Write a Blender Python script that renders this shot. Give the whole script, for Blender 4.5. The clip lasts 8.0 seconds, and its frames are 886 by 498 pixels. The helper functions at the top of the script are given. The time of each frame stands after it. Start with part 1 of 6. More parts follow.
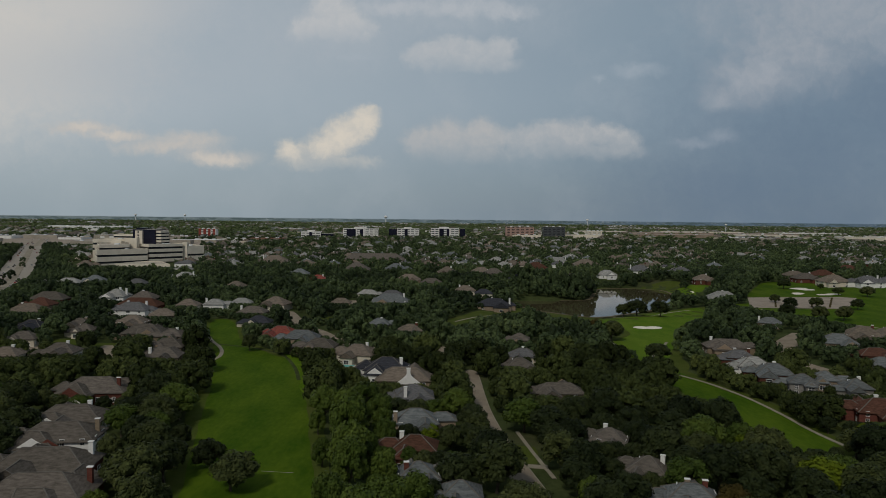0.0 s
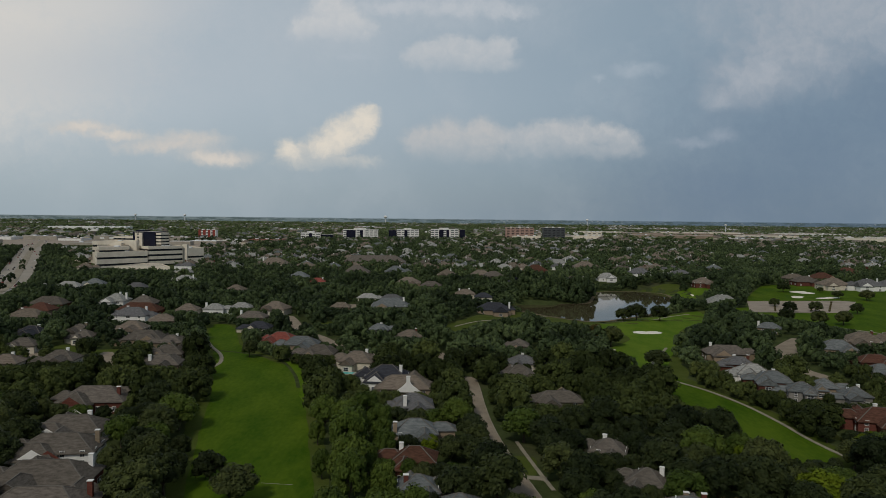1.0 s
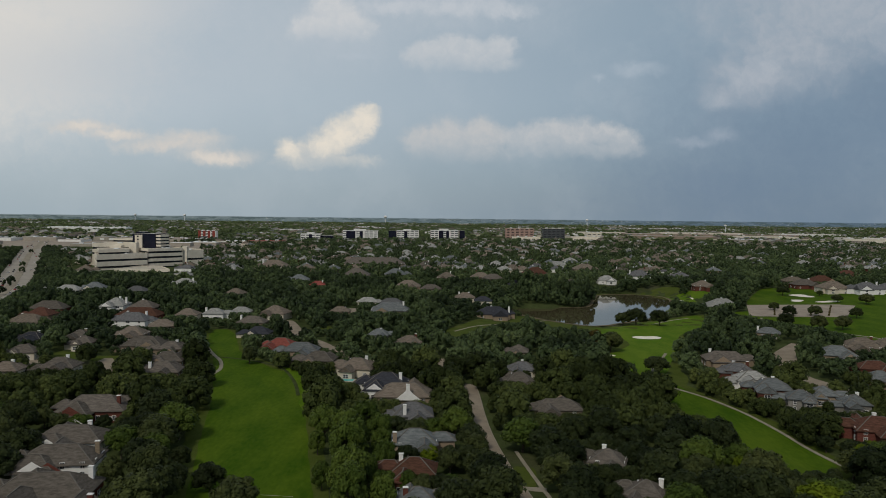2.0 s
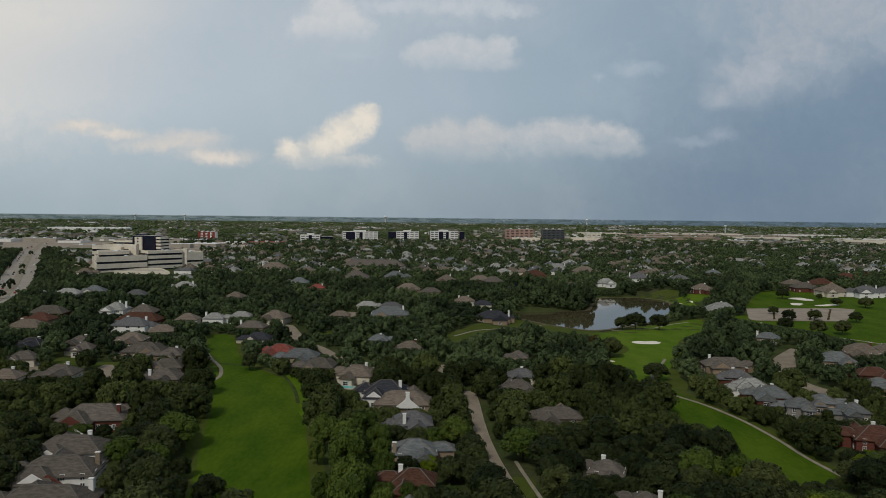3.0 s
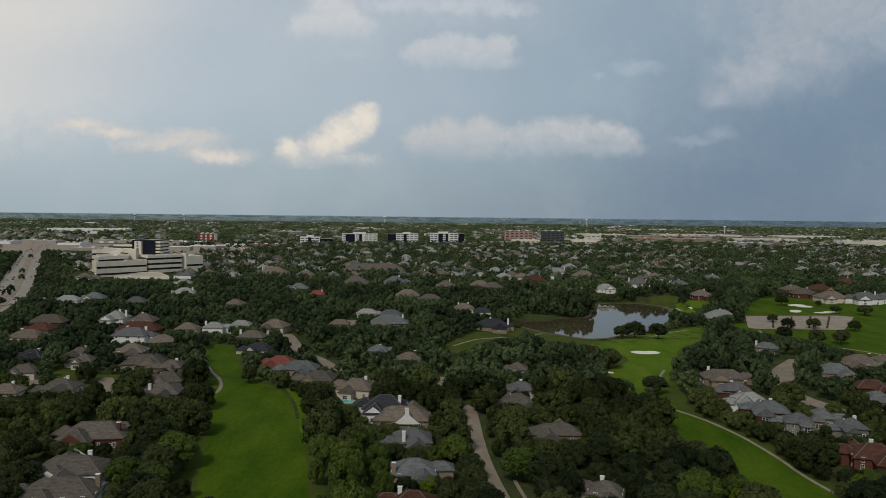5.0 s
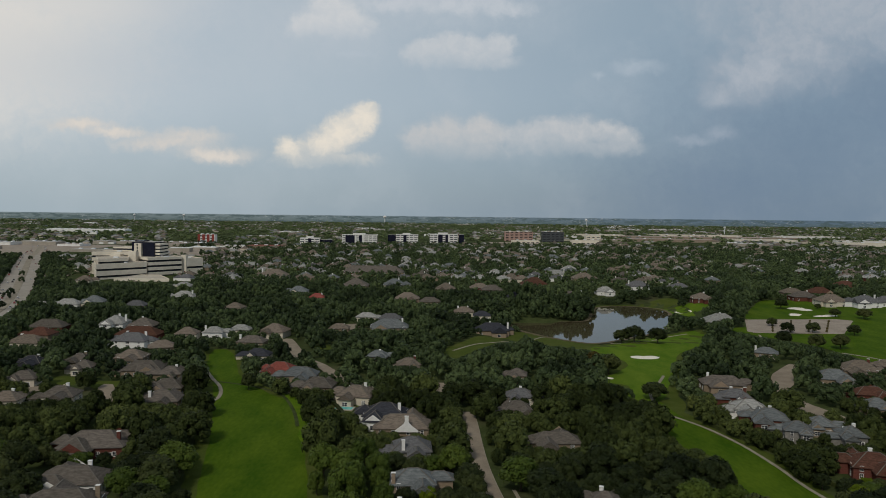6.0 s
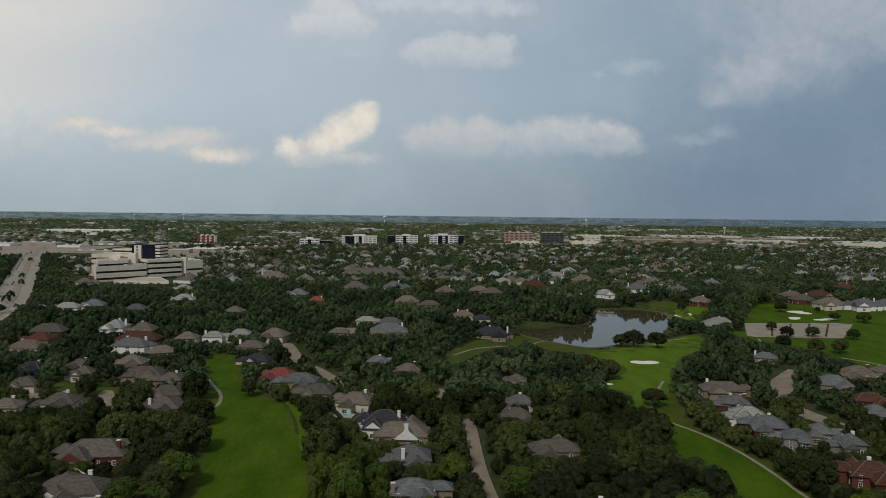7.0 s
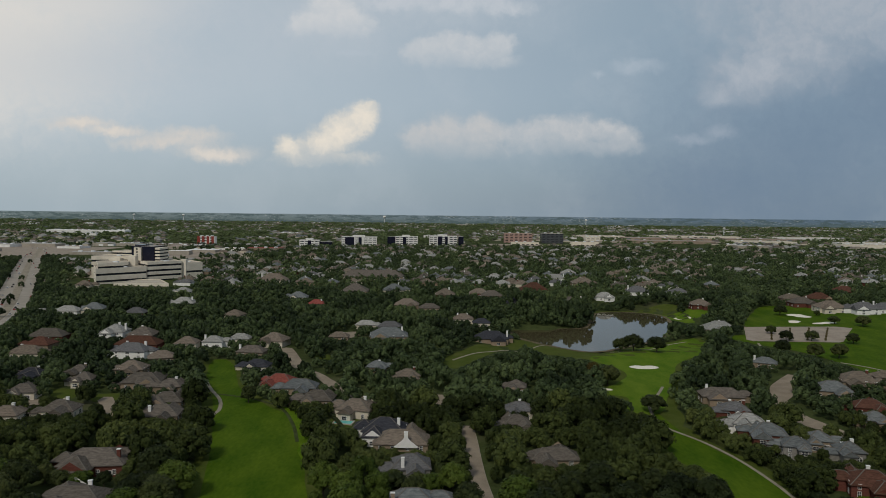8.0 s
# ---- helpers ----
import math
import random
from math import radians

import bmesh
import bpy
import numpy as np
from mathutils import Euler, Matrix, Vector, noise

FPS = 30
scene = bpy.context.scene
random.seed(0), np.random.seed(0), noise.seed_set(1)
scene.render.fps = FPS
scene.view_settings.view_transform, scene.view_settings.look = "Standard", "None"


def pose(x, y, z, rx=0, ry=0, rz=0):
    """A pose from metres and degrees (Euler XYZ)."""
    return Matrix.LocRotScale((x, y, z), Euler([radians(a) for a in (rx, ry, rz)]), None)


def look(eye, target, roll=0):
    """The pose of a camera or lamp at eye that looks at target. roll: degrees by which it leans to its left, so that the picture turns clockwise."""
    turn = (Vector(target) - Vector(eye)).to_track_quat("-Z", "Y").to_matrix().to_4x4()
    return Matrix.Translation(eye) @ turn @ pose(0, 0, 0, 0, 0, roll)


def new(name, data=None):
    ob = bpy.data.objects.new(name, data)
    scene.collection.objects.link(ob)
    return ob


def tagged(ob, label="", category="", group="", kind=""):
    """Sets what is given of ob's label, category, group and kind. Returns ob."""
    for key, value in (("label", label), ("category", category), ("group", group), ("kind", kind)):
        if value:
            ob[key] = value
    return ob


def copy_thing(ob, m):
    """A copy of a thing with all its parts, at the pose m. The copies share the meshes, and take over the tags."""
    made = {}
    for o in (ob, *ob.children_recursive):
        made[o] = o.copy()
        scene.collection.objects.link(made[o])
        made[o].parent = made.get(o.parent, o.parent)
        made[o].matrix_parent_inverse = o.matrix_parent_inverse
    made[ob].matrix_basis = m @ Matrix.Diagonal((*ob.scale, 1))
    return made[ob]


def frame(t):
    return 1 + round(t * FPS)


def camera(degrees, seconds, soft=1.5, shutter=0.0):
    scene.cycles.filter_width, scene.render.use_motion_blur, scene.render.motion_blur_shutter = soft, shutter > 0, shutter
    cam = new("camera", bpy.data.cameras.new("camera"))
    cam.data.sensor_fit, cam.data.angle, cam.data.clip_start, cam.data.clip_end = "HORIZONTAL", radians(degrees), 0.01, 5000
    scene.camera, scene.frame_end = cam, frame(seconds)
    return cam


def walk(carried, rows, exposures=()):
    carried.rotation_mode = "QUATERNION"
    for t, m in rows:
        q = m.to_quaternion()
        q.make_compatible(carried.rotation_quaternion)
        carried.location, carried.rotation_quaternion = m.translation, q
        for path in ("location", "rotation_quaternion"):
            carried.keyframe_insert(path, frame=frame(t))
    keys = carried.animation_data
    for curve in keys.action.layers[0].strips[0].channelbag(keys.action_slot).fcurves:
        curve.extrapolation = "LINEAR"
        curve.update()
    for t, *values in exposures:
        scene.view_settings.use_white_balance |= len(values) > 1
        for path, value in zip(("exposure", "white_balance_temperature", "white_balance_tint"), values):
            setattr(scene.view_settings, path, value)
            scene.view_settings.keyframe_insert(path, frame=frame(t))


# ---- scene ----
# camera: a drone that climbs almost straight up
cam = camera(64.0, 8.0, soft=0.7)


def pose_at(t):
    u = t / 8
    eye = Vector((0.288 * u, -0.859 * u, 67.2 + 28.0 * u))
    pitch, yaw = radians(-2.692 - 0.323 * u), radians(-0.11 * u)
    ahead = Vector((-math.sin(yaw) * math.cos(pitch), math.cos(yaw) * math.cos(pitch), math.sin(pitch)))
    return look(eye, eye + ahead, 0.59 + 0.061 * u)


walk(cam, [(t, pose_at(t)) for t in (0, 1, 2, 3, 4, 5, 6, 7, 8)], exposures=[(0, -0.17), (0.5, -0.08), (1.5, 0.08), (3.5, 0.14), (8, 0.14)])

# ---- world: broken storm cloud over a pale sky ----
SUN_ELEVATION, SUN_TURN = radians(46), radians(205)
world = bpy.data.worlds.new("sky")
scene.world = world
world.use_nodes = True
wt = world.node_tree
wt.nodes.clear()


def wn(kind, **props):
    n = wt.nodes.new(kind)
    for k, v in props.items():
        if k == "operation":
            n.operation = v
        elif k == "blend_type":
            n.blend_type = v
    return n


def plug(n, i, v):
    if isinstance(v, (int, float)):
        n.inputs[i].default_value = v
    elif isinstance(v, tuple):
        n.inputs[i].default_value = v
    else:
        wt.links.new(v, n.inputs[i])


def calc(op, a, b=0.0, c=None):
    n = wn("ShaderNodeMath", operation=op)
    plug(n, 0, a)
    plug(n, 1, b)
    if c is not None:
        plug(n, 2, c)
    return n.outputs[0]


def smooth(v, lo, hi):
    n = wn("ShaderNodeMapRange")
    n.interpolation_type = "SMOOTHSTEP"
    for i, x in enumerate((v, lo, hi, 0.0, 1.0)):
        plug(n, i, x)
    return n.outputs[0]


def blend(f, a, b):
    n = wn("ShaderNodeMix")
    n.data_type = "RGBA"
    for i, x in ((0, f), (6, a), (7, b)):
        plug(n, i, x)
    return n.outputs[2]


def puffs(vec, scale, detail, rough=0.55):
    n = wn("ShaderNodeTexNoise")
    plug(n, "Vector", vec)
    plug(n, "Scale", scale)
    plug(n, "Detail", detail)
    plug(n, "Roughness", rough)
    return n.outputs["Fac"]


def rgb(r, g, b):
    """Linear colour from the 0 to 255 of a screen."""
    return tuple(((v / 255 + 0.055) / 1.055) ** 2.4 if v > 10 else v / 255 / 12.92 for v in (r, g, b)) + (1.0,)


way = wn("ShaderNodeTexCoord").outputs["Generated"]
split = wn("ShaderNodeSeparateXYZ")
plug(split, 0, way)
sx, sy, sz = split.outputs
front = calc("MAXIMUM", sy, 0.05)
U, V = calc("DIVIDE", sx, front), calc("DIVIDE", sz, front)
plane = wn("ShaderNodeCombineXYZ")
plug(plane, 0, U), plug(plane, 1, V)


def stirred(scale, amount, start):
    """The sky's plane pushed about by noise, so that edges billow."""
    n = wn("ShaderNodeTexNoise")
    plug(n, "Vector", plane.outputs[0]), plug(n, "Scale", scale), plug(n, "Detail", 4.0), plug(n, "Roughness", 0.6)
    c, s, t = (wn("ShaderNodeVectorMath", operation=o) for o in ("SUBTRACT", "SCALE", "ADD"))
    plug(c, 0, n.outputs["Color"]), plug(c, 1, (0.5, 0.5, 0.5))
    plug(s, 0, c.outputs[0]), plug(s, 3, amount)
    plug(t, 0, start), plug(t, 1, s.outputs[0])
    return t.outputs[0]


flat = stirred(60.0, 0.016, stirred(18.0, 0.026, plane.outputs[0]))
n_big, n_mid, n_fine, n_billow = puffs(way, 3.0, 5.0), puffs(flat, 9.0, 5.0), puffs(flat, 60.0, 4.0, 0.6), puffs(flat, 26.0, 2.0, 0.5)

sky = wn("ShaderNodeTexSky")
sky.sky_type, sky.sun_disc = "NISHITA", False
sky.sun_elevation, sky.sun_rotation = SUN_ELEVATION, SUN_TURN
dim = wn("ShaderNodeVectorMath", operation="SCALE")
plug(dim, 0, sky.outputs[0]), plug(dim, 3, 0.1)

# the grey deck: pale towards the west, blue rain cloud to the east
across = calc("MULTIPLY_ADD", n_big, 0.2, calc("ADD", U, -0.1))
deck = blend(smooth(across, -0.65, 0.6), rgb(178, 188, 195), rgb(128, 147, 162))
low = blend(smooth(across, -0.55, 0.55), rgb(154, 168, 177), rgb(109, 127, 143))
colour = blend(smooth(V, 0.0, 0.17), low, deck)
colour = blend(0.93, dim.outputs[0], colour)
mottle = smooth(n_mid, 0.42, 0.7)
colour = blend(calc("MULTIPLY", mottle, 0.12), colour, rgb(186, 192, 198))


def cloud(colour, heaps, tone, strength, lo, hi, uneven=0.3, foot=None):
    """One cloud out of several heaps (u, v, half width, half height) that run together, with an uneven edge; foot: heights between which its base dissolves."""
    field = None
    for u, v, ru, rv in heaps:
        d, k, n = (wn("ShaderNodeVectorMath", operation=o) for o in ("SUBTRACT", "MULTIPLY", "LENGTH"))
        plug(d, 0, flat), plug(d, 1, (u, v, 0.0))
        plug(k, 0, d.outputs[0]), plug(k, 1, (1 / ru, 1 / rv, 0.0))
        plug(n, 0, k.outputs[0])
        one = calc("SUBTRACT", 1.0, n.outputs["Value"])
        field = one if field is None else calc("SMOOTH_MAX", field, one, 0.25)
    field = calc("ADD", field, calc("MULTIPLY", calc("SUBTRACT", n_fine, 0.5), 0.5 if foot is None else 0.3))
    if foot is not None:
        field = calc("ADD", field, calc("MULTIPLY", calc("SUBTRACT", n_billow, 0.5), 1.1))
        strength = calc("MULTIPLY", smooth(calc("MULTIPLY_ADD", calc("SUBTRACT", n_billow, 0.5), 0.03, V), foot[0], foot[1]), strength)
    body = calc("MULTIPLY_ADD", smooth(n_fine, 0.3, 0.7), uneven, 1.0 - uneven * 0.65)
    return blend(calc("MULTIPLY", smooth(field, lo, hi), calc("MULTIPLY", body, strength)), colour, tone)


# pale veil to the west
colour = cloud(colour, ((-0.609, 0.250, 0.1674, 0.1196), (-0.700, 0.165, 0.1200, 0.0700), (-0.505, 0.291, 0.1275, 0.0478),), rgb(208, 205, 200), 0.92, -0.75, 0.80, 0.15)
# thin high veil
colour = cloud(colour, ((-0.362, 0.285, 0.1514, 0.0478), (-0.179, 0.255, 0.1196, 0.0478), (-0.019, 0.288, 0.1355, 0.0359), (-0.465, 0.204, 0.1594, 0.0478),), rgb(176, 184, 192), 0.55, -0.95, 1.15)
# dark rain to the east
colour = cloud(colour, ((0.523, 0.095, 0.2072, 0.1196), (0.618, 0.151, 0.1594, 0.1116), (0.411, 0.046, 0.1594, 0.0638),), rgb(105, 124, 145), 0.75, -0.95, 1.05, 0.05)
# grey bank to the east
colour = cloud(colour, ((0.555, 0.286, 0.1594, 0.0558), (0.491, 0.238, 0.0717, 0.0478), (0.443, 0.197, 0.0558, 0.0319), (0.403, 0.169, 0.0399, 0.0175),), rgb(163, 170, 179), 0.74, -0.78, 0.70, 0.35, (0.120, 0.200))
# its lit edge
colour = cloud(colour, ((0.411, 0.191, 0.0239, 0.0175), (0.447, 0.209, 0.0239, 0.0191), (0.387, 0.161, 0.0207, 0.0096),), rgb(172, 178, 186), 0.4, -0.65, 0.95)
# wisp
colour = cloud(colour, ((0.387, 0.115, 0.0223, 0.0104), (0.351, 0.107, 0.0319, 0.0072),), rgb(152, 163, 176), 0.6, -0.55, 0.95)
# west streak
colour = cloud(colour, ((-0.505, 0.117, 0.0438, 0.0080), (-0.454, 0.107, 0.0399, 0.0080), (-0.386, 0.092, 0.0638, 0.0112), (-0.318, 0.079, 0.0478, 0.0112), (-0.358, 0.102, 0.0478, 0.0096),), rgb(198, 194, 189), 0.9, -0.70, 0.85)
# west streak, lit
colour = cloud(colour, ((-0.461, 0.108, 0.0207, 0.0056), (-0.505, 0.118, 0.0239, 0.0048), (-0.318, 0.076, 0.0319, 0.0064),), rgb(213, 205, 195), 0.6, -0.65, 0.9)
# bright heap
colour = cloud(colour, ((-0.217, 0.084, 0.0207, 0.0175), (-0.188, 0.087, 0.0287, 0.0191), (-0.155, 0.099, 0.0335, 0.0239), (-0.129, 0.118, 0.0287, 0.0239), (-0.111, 0.136, 0.0207, 0.0175), (-0.103, 0.145, 0.0143, 0.0104), (-0.167, 0.072, 0.0598, 0.0112),), rgb(199, 197, 191), 0.9, -0.42, 0.40, 0.4, (0.050, 0.095))
# bright heap, sunlit side
colour = cloud(colour, ((-0.139, 0.112, 0.0255, 0.0207), (-0.115, 0.132, 0.0191, 0.0191), (-0.163, 0.097, 0.0207, 0.0128), (-0.218, 0.087, 0.0135, 0.0112),), rgb(224, 215, 201), 0.75, -0.65, 0.85)
# long heap
colour = cloud(colour, ((-0.019, 0.099, 0.0335, 0.0223), (0.013, 0.107, 0.0399, 0.0239), (0.053, 0.112, 0.0383, 0.0223), (0.029, 0.088, 0.0717, 0.0159),), rgb(184, 185, 186), 0.88, -0.52, 0.50, 0.35, (0.060, 0.122))
# long heap, second half
colour = cloud(colour, ((0.116, 0.108, 0.0319, 0.0207), (0.156, 0.110, 0.0438, 0.0215), (0.212, 0.115, 0.0399, 0.0207), (0.248, 0.108, 0.0255, 0.0175), (0.180, 0.093, 0.0877, 0.0128),), rgb(181, 184, 187), 0.88, -0.52, 0.50, 0.35, (0.062, 0.124))
# high heap
colour = cloud(colour, ((-0.011, 0.225, 0.0367, 0.0159), (0.029, 0.227, 0.0438, 0.0191), (0.067, 0.230, 0.0271, 0.0175), (0.029, 0.211, 0.0638, 0.0112),), rgb(186, 190, 194), 0.8, -0.55, 0.25, 0.3, (0.188, 0.230))
# high heap to the north-west
colour = cloud(colour, ((-0.159, 0.279, 0.0271, 0.0319), (-0.139, 0.259, 0.0319, 0.0191), (-0.179, 0.255, 0.0319, 0.0143),), rgb(195, 197, 199), 0.8, -0.58, 0.30, 0.3, (0.235, 0.270))
# top streak
colour = cloud(colour, ((0.013, 0.289, 0.0638, 0.0112), (0.084, 0.286, 0.0367, 0.0104), (-0.067, 0.289, 0.0478, 0.0096),), rgb(186, 191, 197), 0.7, -0.70, 0.90)
# small wisps
colour = cloud(colour, ((-0.123, 0.220, 0.0239, 0.0056), (0.268, 0.204, 0.0319, 0.0080), (0.216, 0.193, 0.0056, 0.0048),), rgb(172, 182, 192), 0.45, -0.75, 0.95)
# overhead and behind, out of view: a darker deck added to cut ambient light
over = calc("MAXIMUM", smooth(sz, 0.34, 0.7), smooth(calc("MULTIPLY", sy, -1.0), -0.45, 0.1))
colour = blend(calc("MULTIPLY", over, 0.85), colour, blend(n_big, rgb(104, 114, 128), rgb(146, 153, 162)))
# the last of the plain, past the far edge of the ground, painted into the sky with its haze: woods and a few pale roofs
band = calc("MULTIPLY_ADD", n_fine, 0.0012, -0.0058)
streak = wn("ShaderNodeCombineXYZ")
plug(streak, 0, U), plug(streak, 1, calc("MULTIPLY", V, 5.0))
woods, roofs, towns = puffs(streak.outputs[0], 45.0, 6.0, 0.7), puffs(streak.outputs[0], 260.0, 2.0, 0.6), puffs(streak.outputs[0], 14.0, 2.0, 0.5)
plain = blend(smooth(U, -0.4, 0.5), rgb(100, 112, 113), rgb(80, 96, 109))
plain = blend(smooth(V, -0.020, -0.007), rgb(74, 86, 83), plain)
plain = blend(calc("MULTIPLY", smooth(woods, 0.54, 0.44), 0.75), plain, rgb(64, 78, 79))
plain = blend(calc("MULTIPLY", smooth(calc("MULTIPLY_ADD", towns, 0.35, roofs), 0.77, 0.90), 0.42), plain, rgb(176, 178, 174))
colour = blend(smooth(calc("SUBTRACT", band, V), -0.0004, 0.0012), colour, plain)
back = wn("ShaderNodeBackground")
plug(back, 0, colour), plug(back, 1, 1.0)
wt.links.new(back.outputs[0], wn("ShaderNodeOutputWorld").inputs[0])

sun = new("sun", bpy.data.lights.new("sun", "SUN"))
sun.data.energy, sun.data.angle, sun.data.color = 1.45, radians(9), (1.0, 0.94, 0.82)
sun.matrix_world = look((0, 0, 300), (0 + math.sin(radians(25)) * math.cos(SUN_ELEVATION), math.cos(radians(25)) * math.cos(SUN_ELEVATION), 300 - math.sin(SUN_ELEVATION)))


# ---- materials ----
def material(name, a, b, size=1.0, rough=0.85, bump=0.0, fine=8.0, vary=0.0, tint="", metal=0.0, stretch=(1, 1, 1), patch=0.0, bare=(0.2, 0.17, 0.12), drift=-0.03, sheen=None):
    """Two colours mixed by coarse and fine grain in metres; vary: how far objects differ in brightness; tint: an attribute that does the same inside one mesh."""
    m = bpy.data.materials.new(name)
    m.use_nodes = True
    t = m.node_tree
    bs = t.nodes["Principled BSDF"]
    bs.inputs["Roughness"].default_value, bs.inputs["Metallic"].default_value = rough, metal
    bs.inputs["Specular IOR Level"].default_value = sheen if sheen is not None else 0.03 if rough > 0.7 else 0.3
    geo = t.nodes.new("ShaderNodeNewGeometry").outputs["Position"]
    mp = t.nodes.new("ShaderNodeMapping")
    mp.inputs["Scale"].default_value = stretch
    t.links.new(geo, mp.inputs[0])

    def grain(scale, detail):
        n = t.nodes.new("ShaderNodeTexNoise")
        n.inputs["Scale"].default_value, n.inputs["Detail"].default_value = scale, detail
        t.links.new(mp.outputs[0], n.inputs["Vector"])
        return n.outputs["Fac"]

    coarse, small = grain(1.0 / size, 4.0), grain(fine / size, 3.0)
    add = t.nodes.new("ShaderNodeMath")
    add.operation = "MULTIPLY_ADD"
    t.links.new(small, add.inputs[0])
    add.inputs[1].default_value = 0.6
    t.links.new(coarse, add.inputs[2])
    ramp = t.nodes.new("ShaderNodeMapRange")
    ramp.inputs[1].default_value, ramp.inputs[2].default_value = 0.55, 1.05
    t.links.new(add.outputs[0], ramp.inputs[0])
    mix = t.nodes.new("ShaderNodeMix")
    mix.data_type = "RGBA"
    t.links.new(ramp.outputs[0], mix.inputs[0])
    mix.inputs[6].default_value, mix.inputs[7].default_value = (*a, 1), (*b, 1)
    out = mix.outputs[2]
    if patch:
        pm = t.nodes.new("ShaderNodeMapRange")
        pm.inputs[1].default_value, pm.inputs[2].default_value = 0.58, 0.75
        pm.inputs[4].default_value = patch
        t.links.new(grain(0.23 / size, 5.0), pm.inputs[0])
        mx = t.nodes.new("ShaderNodeMix")
        mx.data_type = "RGBA"
        t.links.new(pm.outputs[0], mx.inputs[0])
        t.links.new(out, mx.inputs[6])
        mx.inputs[7].default_value = (*bare, 1)
        out = mx.outputs[2]
    if vary or tint:
        value = t.nodes.new("ShaderNodeMath")
        value.operation = "MULTIPLY_ADD"
        if tint:
            at = t.nodes.new("ShaderNodeAttribute")
            at.attribute_name = tint
            t.links.new(at.outputs["Fac"], value.inputs[0])
        else:
            t.links.new(t.nodes.new("ShaderNodeObjectInfo").outputs["Random"], value.inputs[0])
        value.inputs[1].default_value, value.inputs[2].default_value = 2 * vary, 1 - vary
        hs = t.nodes.new("ShaderNodeHueSaturation")
        t.links.new(value.outputs[0], hs.inputs["Value"])
        hue = t.nodes.new("ShaderNodeMath")
        hue.operation = "MULTIPLY_ADD"
        t.links.new(value.outputs[0], hue.inputs[0])
        hue.inputs[1].default_value, hue.inputs[2].default_value = drift, 0.5 - drift
        t.links.new(hue.outputs[0], hs.inputs["Hue"])
        t.links.new(out, hs.inputs["Color"])
        out = hs.outputs[0]
    t.links.new(out, bs.inputs["Base Color"])
    if bump:
        bp = t.nodes.new("ShaderNodeBump")
        bp.inputs["Strength"].default_value, bp.inputs["Distance"].default_value = bump, 0.1
        t.links.new(small, bp.inputs["Height"])
        t.links.new(bp.outputs[0], bs.inputs["Normal"])
    return m


GROUND = material("ground_cover", (0.026, 0.038, 0.012), (0.062, 0.076, 0.028), 9.0, 0.95, 0.4, 6.0, patch=0.45, bare=(0.10, 0.085, 0.055))
FAIRWAY = material("mown_grass", (0.0300, 0.0680, 0.0030), (0.0720, 0.1130, 0.0075), 17.0, 0.9, 0.3, 9.0, stretch=(1.5, 0.6, 1), patch=0.6, bare=(0.095, 0.122, 0.016))
GREEN = material("fine_turf", (0.0520, 0.1080, 0.0060), (0.1050, 0.1560, 0.0150), 10.0, 0.9, 0.2, 10.0, stretch=(1, 0.6, 1))
ROUGH = material("rough_grass", (0.0467, 0.0663, 0.0102), (0.0723, 0.0892, 0.0204), 7.0, 0.95, 0.4, 9.0, patch=0.35, bare=(0.13, 0.12, 0.05))
CONCRETE = material("worn_concrete", (0.30, 0.27, 0.22), (0.42, 0.38, 0.32), 6.0, 0.9, 0.1, 9.0, patch=0.3, bare=(0.24, 0.21, 0.17))
CART = material("path_concrete", (0.20, 0.18, 0.14), (0.30, 0.27, 0.21), 4.0, 0.9, 0.1, 9.0, patch=0.4, bare=(0.14, 0.13, 0.09))
ASPHALT = material("pale_paving", (0.25, 0.225, 0.19), (0.34, 0.31, 0.265), 12.0, 0.9, 0.1, 9.0, patch=0.35, bare=(0.2, 0.185, 0.16))
STREET_PAVING = material("brownish_concrete", (0.20, 0.165, 0.125), (0.28, 0.235, 0.18), 6.0, 0.9, 0.1, 9.0, patch=0.45, bare=(0.13, 0.105, 0.08))
MEDIAN = material("worn_verge", (0.20, 0.175, 0.13), (0.30, 0.265, 0.21), 9.0, 0.95, 0.2, patch=0.5, bare=(0.12, 0.115, 0.06))
SAND = material("bunker_sand", (0.62, 0.58, 0.48), (0.74, 0.70, 0.60), 3.0, 0.95, 0.2)
LOT = material("dusty_car_park", (0.24, 0.20, 0.16), (0.33, 0.285, 0.235), 12.0, 0.95, 0.1, patch=0.4, bare=(0.18, 0.15, 0.115))
LEAF = material("leaves", (0.0165, 0.0240, 0.0082), (0.0520, 0.0645, 0.0195), 2.2, 0.55, 0.0, 5.0, vary=0.55, sheen=0.06)
# woodland leaf colour is lightened and greyed to paint the brightness and haze of distance
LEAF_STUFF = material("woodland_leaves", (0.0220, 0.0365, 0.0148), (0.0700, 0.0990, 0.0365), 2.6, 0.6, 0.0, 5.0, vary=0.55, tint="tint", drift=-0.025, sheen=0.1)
LEAF_GARDEN = material("garden_leaves", (0.0195, 0.0290, 0.0092), (0.0660, 0.0830, 0.0225), 2.4, 0.6, 0.0, 5.0, vary=0.55, tint="tint", drift=-0.02, sheen=0.05)
# darkened copy of the leaf colour, painting shade on the eastern trees
LEAF_SHADE = material("shade_dark_leaves", (0.0090, 0.0150, 0.0055), (0.0300, 0.0400, 0.0130), 2.2, 0.55, 0.0, 5.0, vary=0.4, sheen=0.06)
LEAF_LIGHT = material("light_leaves", (0.0310, 0.0530, 0.0085), (0.0720, 0.1010, 0.0180), 2.2, 0.55, 0.0, 5.0, vary=0.25, sheen=0.06)
